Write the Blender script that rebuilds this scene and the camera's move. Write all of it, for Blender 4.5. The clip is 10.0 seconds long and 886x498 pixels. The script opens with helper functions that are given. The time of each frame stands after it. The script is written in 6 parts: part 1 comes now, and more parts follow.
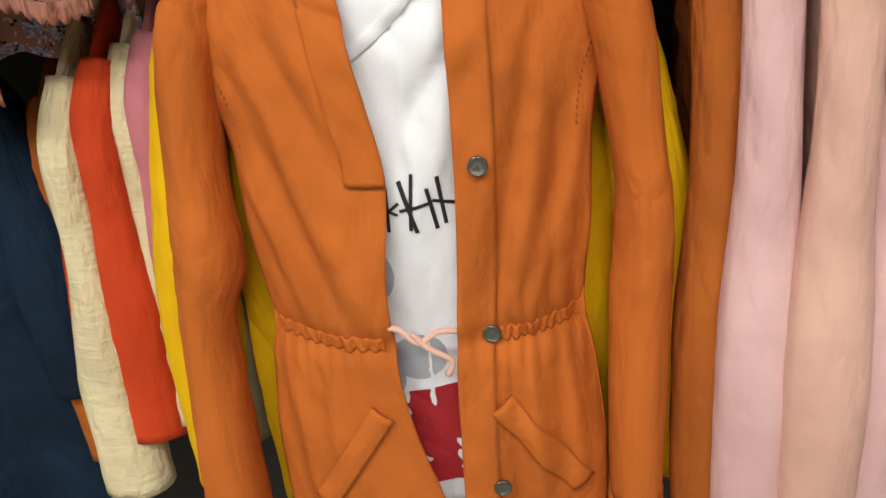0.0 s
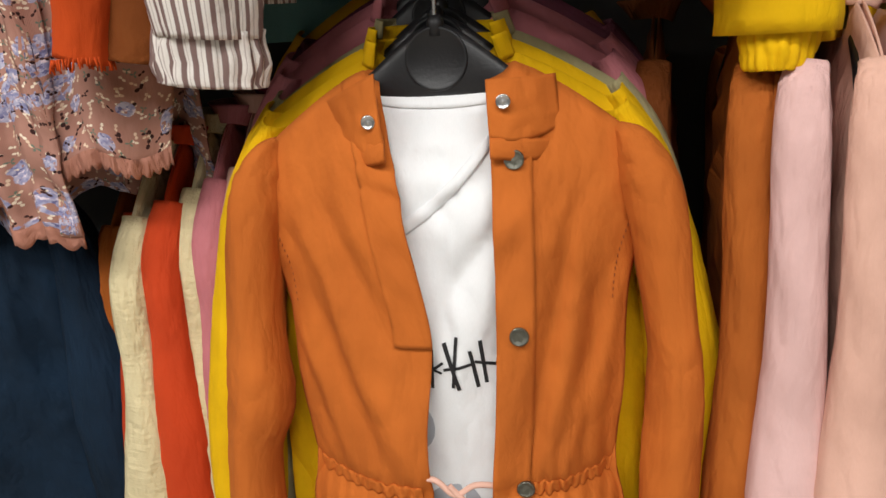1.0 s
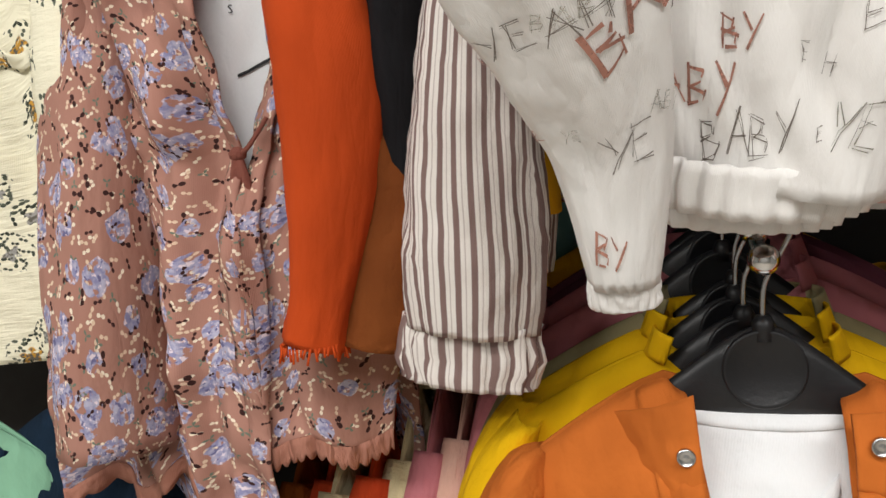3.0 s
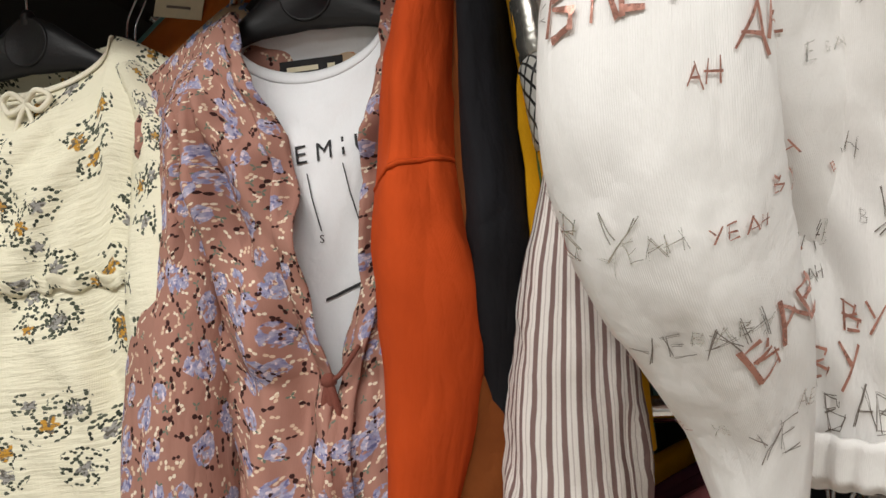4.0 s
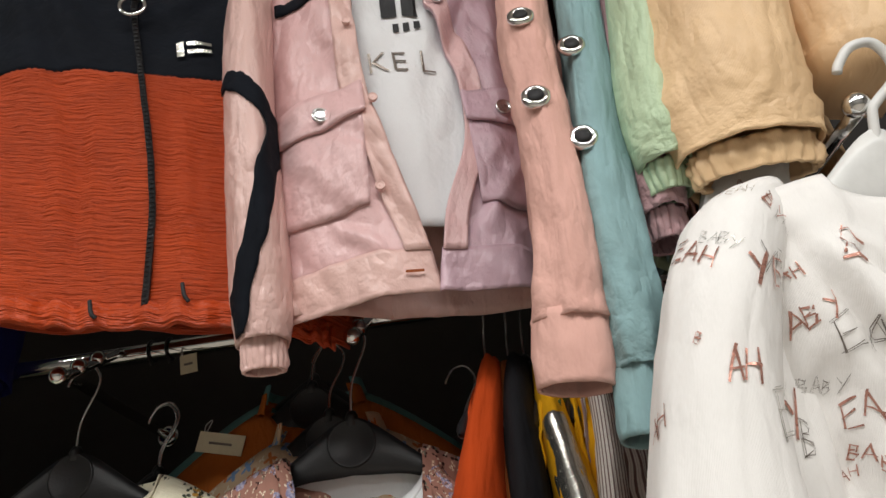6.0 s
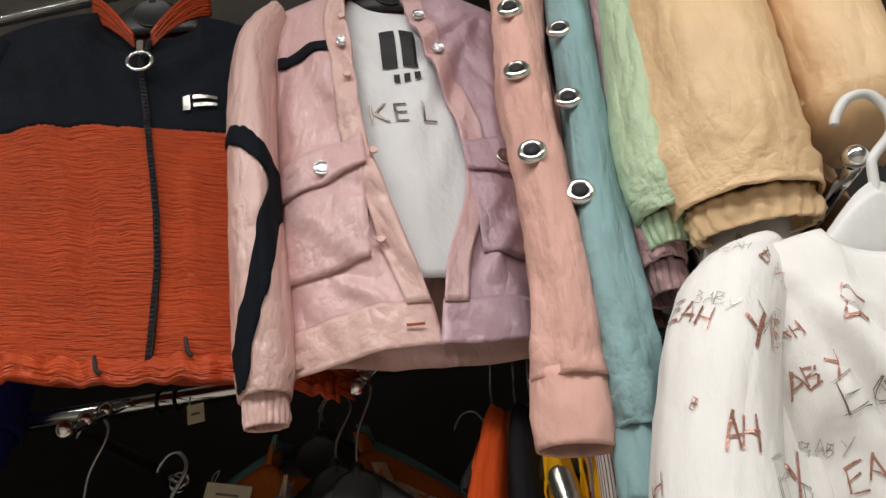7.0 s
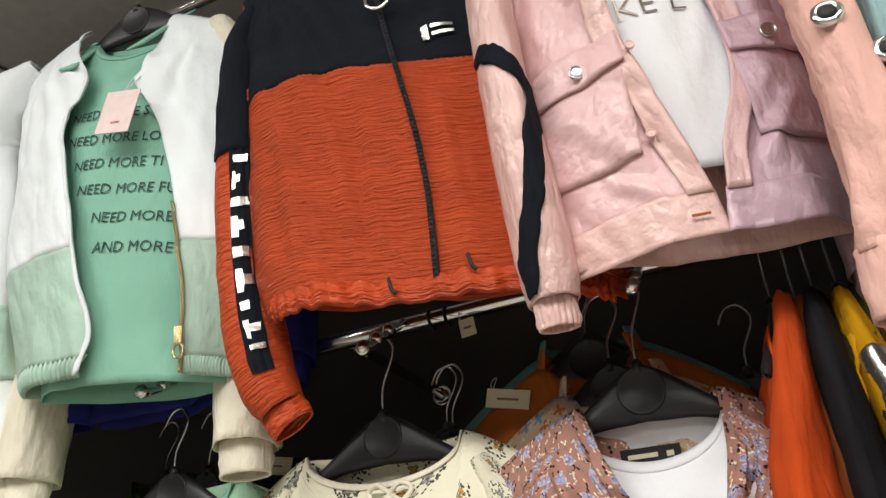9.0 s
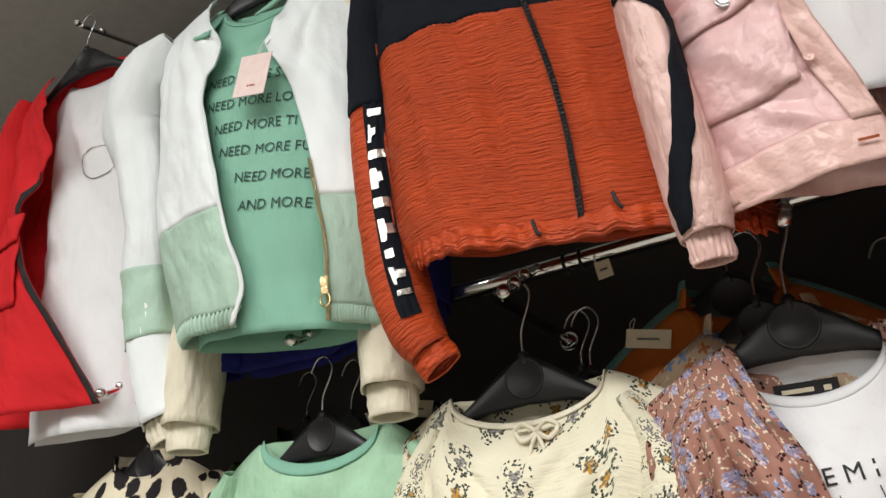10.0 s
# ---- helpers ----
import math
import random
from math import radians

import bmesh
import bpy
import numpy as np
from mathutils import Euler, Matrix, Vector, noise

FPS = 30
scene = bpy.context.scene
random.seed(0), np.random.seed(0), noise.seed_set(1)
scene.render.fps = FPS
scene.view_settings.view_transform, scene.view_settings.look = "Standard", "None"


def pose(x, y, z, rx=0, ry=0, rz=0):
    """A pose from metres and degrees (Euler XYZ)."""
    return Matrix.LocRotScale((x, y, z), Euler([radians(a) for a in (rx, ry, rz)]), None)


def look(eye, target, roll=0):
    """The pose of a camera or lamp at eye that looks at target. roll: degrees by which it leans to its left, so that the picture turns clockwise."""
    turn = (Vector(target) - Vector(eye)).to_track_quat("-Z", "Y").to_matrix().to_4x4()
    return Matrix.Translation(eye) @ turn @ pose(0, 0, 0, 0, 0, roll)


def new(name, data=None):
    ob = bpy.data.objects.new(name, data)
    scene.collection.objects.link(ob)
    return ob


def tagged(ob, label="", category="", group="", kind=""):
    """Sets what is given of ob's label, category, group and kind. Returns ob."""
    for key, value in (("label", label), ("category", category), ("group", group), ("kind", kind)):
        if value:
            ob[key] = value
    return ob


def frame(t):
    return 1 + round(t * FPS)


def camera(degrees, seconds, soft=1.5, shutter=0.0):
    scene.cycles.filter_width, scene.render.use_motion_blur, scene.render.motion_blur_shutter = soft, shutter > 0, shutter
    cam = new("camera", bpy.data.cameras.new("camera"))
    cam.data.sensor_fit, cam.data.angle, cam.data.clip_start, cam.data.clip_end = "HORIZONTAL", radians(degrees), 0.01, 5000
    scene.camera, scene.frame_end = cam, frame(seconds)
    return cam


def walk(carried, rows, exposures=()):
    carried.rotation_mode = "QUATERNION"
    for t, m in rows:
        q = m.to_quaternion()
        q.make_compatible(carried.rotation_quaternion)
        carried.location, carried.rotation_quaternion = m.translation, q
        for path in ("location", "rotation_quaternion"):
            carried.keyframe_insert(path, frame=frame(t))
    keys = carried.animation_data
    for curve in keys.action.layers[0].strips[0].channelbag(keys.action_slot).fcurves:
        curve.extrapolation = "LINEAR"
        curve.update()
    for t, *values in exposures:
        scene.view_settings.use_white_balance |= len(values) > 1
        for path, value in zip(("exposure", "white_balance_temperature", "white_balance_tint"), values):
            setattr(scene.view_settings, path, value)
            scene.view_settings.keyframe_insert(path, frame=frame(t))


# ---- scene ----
cam = camera(60.8, 10.0)
EXPOSURES = [(0.0, 0.0), (2.5, -0.03), (3.2, -0.08), (4.5, -0.28), (6.0, -0.34), (7.5, -0.38), (8.5, -0.06), (9.0, 0.08), (10.0, -0.04)]
PATH = [
    (0, (0.042, -0.621, 1.315), (-0.201, 1.222, 0.576), -5.8),
    (0.5, (0.047, -0.649, 1.338), (-0.234, 1.253, 0.784), -4.0),
    (1, (0.036, -0.641, 1.408), (-0.272, 1.258, 0.859), -3.8),
    (1.5, (-0.003, -0.576, 1.434), (-0.388, 1.335, 0.986), -4.0),
    (2, (-0.079, -0.531, 1.486), (-0.456, 1.397, 1.111), -3.6),
    (2.5, (-0.082, -0.492, 1.504), (-0.613, 1.401, 1.139), -4.6),
    (3, (-0.148, -0.509, 1.539), (-0.666, 1.411, 1.328), -3.4),
    (3.2, (-0.16, -0.506, 1.57), (-0.779, 1.391, 1.433), -4.1),
    (4.3, (-0.249, -0.575, 1.616), (-0.626, 1.365, 1.921), -3.4),
    (4.5, (-0.278, -0.598, 1.612), (-0.561, 1.34, 2.018), -3.4),
    (5, (-0.294, -0.636, 1.653), (-0.499, 1.248, 2.291), -4.6),
    (5.5, (-0.298, -0.66, 1.676), (-0.499, 1.164, 2.47), -5.4),
    (6, (-0.298, -0.695, 1.686), (-0.481, 1.018, 2.703), -5.8),
    (7.3, (-0.273, -0.705, 1.708), (-0.502, 0.96, 2.792), -5.8),
    (7.5, (-0.275, -0.708, 1.704), (-0.528, 0.967, 2.768), -5.4),
    (7.9, (-0.298, -0.712, 1.7), (-0.82, 0.93, 2.714), -2.5),
    (8, (-0.32, -0.714, 1.698), (-0.886, 0.92, 2.703), -2.3),
    (8.5, (-0.344, -0.721, 1.695), (-1.018, 0.895, 2.661), -2.6),
    (9, (-0.372, -0.737, 1.689), (-1.073, 0.88, 2.634), -4.3),
    (9.5, (-0.422, -0.755, 1.68), (-1.273, 0.824, 2.564), -3.7),
    (10, (-0.424, -0.771, 1.67), (-1.363, 0.771, 2.531), -2.9),
]
walk(cam, [(t, look(eye, target, roll)) for t, eye, target, roll in PATH], EXPOSURES)

# ---------------------------------------------------------------- light
world = bpy.data.worlds.new("world")
scene.world = world
world.use_nodes = True
world.node_tree.nodes["Background"].inputs[0].default_value = (0.9, 0.95, 1.0, 1)
world.node_tree.nodes["Background"].inputs[1].default_value = 0.05


def area_lamp(name, x, y, z, sx, sy, power, color):
    d = bpy.data.lights.new(name, "AREA")
    d.shape, d.size, d.size_y, d.energy, d.color = "RECTANGLE", sx, sy, power, color
    ob = new(name, d)
    ob.matrix_world = pose(x, y, z)
    return ob


for lx, ly, power in ((-2.0, -1.8, 39), (-0.5, -1.8, 39), (1.0, -1.8, 38), (-1.4, -3.0, 42), (0.4, -3.0, 42)):
    area_lamp("tube_light", lx, ly, 3.17, 1.2, 0.22, power, (1.0, 0.985, 0.955))


# ---------------------------------------------------------------- materials
def lin(r, g, b):
    return tuple(((c / 255 + 0.055) / 1.055) ** 2.4 if c > 10 else c / 255 / 12.92 for c in (r, g, b)) + (1.0,)


class Nodes:
    """A short way to write node trees."""

    def __init__(self, name):
        self.mat = bpy.data.materials.new(name)
        self.mat.use_nodes = True
        self.t = self.mat.node_tree
        self.bsdf = self.t.nodes["Principled BSDF"]

    def add(self, kind, props=(), **ins):
        n = self.t.nodes.new("ShaderNode" + kind)
        p = dict(props)
        if "operation" in p:
            n.operation = p["operation"]
        if "use_clamp" in p:
            n.use_clamp = p["use_clamp"]
        if "data_type" in p:
            n.data_type, n.blend_type = p["data_type"], p["blend_type"]
        if "clamp" in p:
            n.clamp = p["clamp"]
        if "feature" in p:
            n.voronoi_dimensions, n.feature = p["voronoi_dimensions"], p["feature"]
        if "wave_type" in p:
            n.wave_type = p["wave_type"]
        for k, v in ins.items():
            self.put(n.inputs[int(k[1:])] if k[0] == "i" and k[1:].isdigit() else n.inputs[k], v)
        return n

    def put(self, socket, v):
        if isinstance(v, bpy.types.NodeSocket):
            self.t.links.new(v, socket)
        else:
            socket.default_value = v

    def math(self, op, a, b=0.0, clamp=False):
        return self.add("Math", {"operation": op, "use_clamp": clamp}, i0=a, i1=b).outputs[0]

    def mix(self, fac, a, b, mode="MIX"):
        n = self.add("Mix", {"data_type": "RGBA", "blend_type": mode})
        self.put(n.inputs[0], fac), self.put(n.inputs[6], a), self.put(n.inputs[7], b)
        return n.outputs[2]

    def uv(self, sx=1.0, sy=1.0, rot=0.0, dx=0.0, dy=0.0):
        c = self.add("TexCoord").outputs["UV"]
        m = self.add("Mapping", i0=c)
        m.inputs["Scale"].default_value = (sx, sy, 1)
        m.inputs["Rotation"].default_value = (0, 0, rot)
        m.inputs["Location"].default_value = (dx, dy, 0)
        return m.outputs[0]

    def noise(self, vec, scale, detail=3.0, rough=0.55):
        return self.add("TexNoise", {}, Vector=vec, Scale=scale, Detail=detail, Roughness=rough).outputs[0]

    def step(self, x, lo, hi):
        return self.add("MapRange", {"clamp": True}, i0=x, i1=lo, i2=hi).outputs[0]


def cloth(name, color, rough=0.85, sheen=0.0, weave=900, crumple=0.5, vary=0.12, pattern=None, twill=False, metal=0.0, ripple=0.0):
    """Fabric: colour with soft unevenness, a fine weave and small creases. pattern(n, base) gives a printed colour."""
    n = Nodes(name)
    base = color
    if pattern:
        base = pattern(n, color)
    blot = n.noise(n.uv(), 9.0, 4.0)
    dark = n.mix(1.0, base, (1 - vary * 1.6, 1 - vary * 1.8, 1 - vary * 1.9, 1), "MULTIPLY")
    worn = n.mix(n.step(blot, 0.35, 0.7), dark, base)
    grain = n.noise(n.uv(1, 0.25), weave, 2.0)
    worn = n.mix(n.math("MULTIPLY", grain, 0.22), worn, n.mix(1.0, worn, (0.72, 0.7, 0.7, 1), "MULTIPLY"))
    n.put(n.bsdf.inputs["Base Color"], worn)
    n.bsdf.inputs["Roughness"].default_value = rough
    n.bsdf.inputs["Sheen Weight"].default_value = sheen
    n.bsdf.inputs["Specular IOR Level"].default_value = 0.18 if rough > 0.7 else 0.5
    n.bsdf.inputs["Sheen Roughness"].default_value = 0.5
    n.bsdf.inputs["Metallic"].default_value = metal
    rot = 0.6 if twill else 0.0
    w = n.add("TexWave", {"wave_type": "BANDS"}, Vector=n.uv(1, 1, rot), Scale=weave * 0.35, Distortion=1.5)
    height = n.math("MULTIPLY", w.outputs[1], 0.018)
    soft = n.noise(n.uv(1, 0.55, 0.5), 26.0, 4.0, 0.6)
    fine = n.noise(n.uv(1, 1, 0.9), 90.0, 3.0, 0.6)
    height = n.math("ADD", height, n.math("MULTIPLY", soft, crumple))
    height = n.math("ADD", height, n.math("MULTIPLY", fine, crumple * 0.25))
    if ripple:
        rp = n.noise(n.uv(1, 5.5, 0.05), 26.0, 3.0, 0.6)
        height = n.math("ADD", height, n.math("MULTIPLY", rp, ripple))
    for rot2, sx, sy, k in ((0.5, 22, 9, 0.28), (-0.6, 19, 8, 0.28), (1.3, 24, 10, 0.24), (2.2, 44, 20, 0.16)):
        pull = n.noise(n.uv(sx, sy, rot2), 1.0, 2.0, 0.5)
        crease = n.math("ABSOLUTE", n.math("SUBTRACT", pull, 0.5))
        height = n.math("ADD", height, n.math("MULTIPLY", n.step(crease, 0.0, 0.13), crumple * k))
    b = n.add("Bump", {}, Strength=0.75, Distance=0.007)
    n.put(b.inputs["Height"], height)
    n.put(n.bsdf.inputs["Normal"], b.outputs[0])
    return n.mat


def petals(n, scale, count, size, wob, dx, dens, thin=0.0):
    """Mask of small printed shapes strewn over the cloth: a petal rosette in some of the cells of a Voronoi."""
    uv = n.uv(scale, scale, 0.4 + dx, dx, dx * 1.7)
    vor = n.add("TexVoronoi", {"voronoi_dimensions": "2D", "feature": "F1"}, Vector=uv, Scale=1.0, Randomness=0.9)
    d = n.add("VectorMath", {"operation": "SUBTRACT"}, i0=uv, i1=vor.outputs["Position"]).outputs[0]
    s = n.add("SeparateXYZ", {}, i0=d)
    col = n.add("SeparateColor", {}, i0=vor.outputs["Color"])
    ang = n.math("ADD", n.math("ARCTAN2", s.outputs[1], s.outputs[0]), n.math("MULTIPLY", col.outputs[0], 6.28))
    wave = n.math("MULTIPLY", n.math("COSINE", n.math("MULTIPLY", ang, float(count)), 0.0), wob)
    ragged = n.math("MULTIPLY", n.noise(uv, 7.0, 2.0), 0.25 * size / 0.3)
    lim = n.math("ADD", n.math("ADD", wave, size), ragged)
    r = vor.outputs["Distance"]
    inside = n.step(n.math("SUBTRACT", lim, r), 0.0, 0.03)
    keep = n.math("LESS_THAN", col.outputs[1], dens)
    return n.math("MULTIPLY", inside, keep), col.outputs[2], r


def cluster(n, scale, radius, dx, dens):
    uv = n.uv(scale, scale, 0.4 + dx, dx, dx * 1.7)
    vor = n.add("TexVoronoi", {"voronoi_dimensions": "2D", "feature": "F1"}, Vector=uv, Scale=1.0, Randomness=0.85)
    col = n.add("SeparateColor", {}, i0=vor.outputs["Color"])
    lim = n.math("ADD", n.math("MULTIPLY", n.noise(uv, 3.0, 2.0), 0.3), radius - 0.15)
    m = n.math("MULTIPLY", n.step(n.math("SUBTRACT", lim, vor.outputs["Distance"]), 0.0, 0.02), n.math("LESS_THAN", col.outputs[1], dens))
    return m, col.outputs[2], vor.outputs["Distance"]


def print_kimono(n, base):
    c = base
    for dx, tone in ((7.1, lin(236, 222, 200)), (13.7, lin(222, 196, 170))):
        m, rnd, r = petals(n, 78, 2, 0.10, 0.16, dx, 0.55)
        c = n.mix(m, c, tone)
    m, rnd, r = petals(n, 62, 3, 0.08, 0.14, 3.3, 0.5)
    c = n.mix(m, c, lin(112, 122, 108))
    m, rnd, r = petals(n, 55, 2, 0.09, 0.18, 11.3, 0.5)
    c = n.mix(m, c, lin(58, 34, 32))
    for sc, dx, dens, rad in ((26, 1.9, 0.5, 0.34), (36, 5.3, 0.42, 0.3)):
        m, rnd, r = cluster(n, sc, rad, dx, dens)
        blue = n.mix(n.step(n.noise(n.uv(), 150, 2), 0.4, 0.6), lin(138, 138, 174), lin(180, 178, 200))
        blue = n.mix(n.step(n.noise(n.uv(1, 1, 0, 3), 210, 2), 0.56, 0.62), blue, lin(226, 212, 220))
        blue = n.mix(n.step(n.noise(n.uv(1, 1, 0, 7), 170, 2), 0.6, 0.64), blue, lin(108, 106, 146))
        hole = n.step(n.noise(n.uv(1, 1, 0, 5), 130, 2), 0.4, 0.46)
        c = n.mix(n.math("MULTIPLY", m, hole), c, blue)
    m, rnd, r = petals(n, 70, 2, 0.07, 0.17, 21.3, 0.35)
    c = n.mix(m, c, lin(64, 38, 36))
    return c


def print_cream(n, base):
    """Flower sprigs: in each cell a soft flower with pointed dark leaves on fine stalks about it."""
    c = base
    for sc, dx, dens in ((17.0, 2.2, 0.8), (23.0, 6.1, 0.32)):
        area, rnd, r = cluster(n, sc, 0.4, dx, dens)
        for k, cell in ((9.4, 92), (4.4, 110)):
            leaf, rn2, r2 = petals(n, cell, 2, 0.16, 0.26, k + dx, 0.62)
            c = n.mix(n.math("MULTIPLY", leaf, area), c, n.mix(rn2, lin(46, 52, 44), lin(98, 104, 90)))
        heart, rnd3, r3 = petals(n, sc, 5, 0.1, 0.035, dx, dens)
        tone = n.mix(n.step(rnd, 0.6, 0.62), lin(158, 156, 152), lin(200, 150, 62))
        tone = n.mix(n.step(n.noise(n.uv(), 230, 2), 0.5, 0.56), tone, lin(104, 100, 92))
        c = n.mix(n.math("MULTIPLY", heart, n.step(n.noise(n.uv(1, 1, 0, 4), 140, 2), 0.36, 0.42)), c, tone)
    return c


def print_dark(n, base):
    m, rnd, r = petals(n, 46, 4, 0.12, 0.13, 4.2, 0.6)
    return n.mix(m, base, lin(214, 206, 190))


def print_multi(n, base):
    m, rnd, r = petals(n, 42, 4, 0.18, 0.12, 4.2, 0.9)
    c = n.mix(m, base, n.mix(n.step(rnd, 0.5, 0.55), lin(120, 150, 190), lin(200, 120, 70)))
    m, rnd, r = petals(n, 60, 3, 0.1, 0.12, 8.2, 0.6)
    return n.mix(m, c, lin(225, 220, 200))


def print_dots(n, base):
    m, rnd, r = petals(n, 20, 1, 0.27, 0.01, 4.2, 0.75)
    return n.mix(m, base, lin(42, 38, 40))


def print_stripes(n, base):
    s = n.add("SeparateXYZ", {}, i0=n.uv())
    warp = n.math("ADD", s.outputs[0], n.math("MULTIPLY", n.noise(n.uv(), 6, 1), 0.004))
    x = n.math("FRACT", n.math("MULTIPLY", warp, 92.0))
    a = n.math("MULTIPLY", n.step(x, 0.05, 0.11), n.step(x, 0.5, 0.44))
    fil = n.math("MULTIPLY", n.step(x, 0.7, 0.72), n.step(x, 0.8, 0.78))
    c = n.mix(a, base, lin(136, 112, 108))
    return n.mix(n.math("MULTIPLY", fil, 0.55), c, lin(170, 150, 146))


def print_net(n, base):
    a = n.math("FRACT", n.math("MULTIPLY", n.add("SeparateXYZ", {}, i0=n.uv(1, 1, 0.78)).outputs[0], 90.0))
    b = n.math("FRACT", n.math("MULTIPLY", n.add("SeparateXYZ", {}, i0=n.uv(1, 1, -0.78)).outputs[0], 90.0))
    line = n.math("MAXIMUM", n.step(a, 0.72, 0.78), n.step(b, 0.72, 0.78))
    return n.mix(line, base, lin(24, 24, 26))


def plain(name, color, rough=0.5, metal=0.0, bump=0.0, scale=60, coat=0.0):
    n = Nodes(name)
    o = n.add("TexCoord").outputs["Object"]
    v = n.noise(o, scale, 4)
    n.put(n.bsdf.inputs["Base Color"], n.mix(v, n.mix(1.0, color, (0.72, 0.72, 0.72, 1), "MULTIPLY"), color))
    n.put(n.bsdf.inputs["Roughness"], n.add("MapRange", {}, i0=v, i3=rough * 0.75, i4=min(1, rough * 1.25)).outputs[0])
    n.bsdf.inputs["Metallic"].default_value = metal
    n.bsdf.inputs["Coat Weight"].default_value = coat
    if bump:
        b = n.add("Bump", {}, Strength=bump, Distance=0.002, Height=v)
        n.put(n.bsdf.inputs["Normal"], b.outputs[0])
    return n.mat


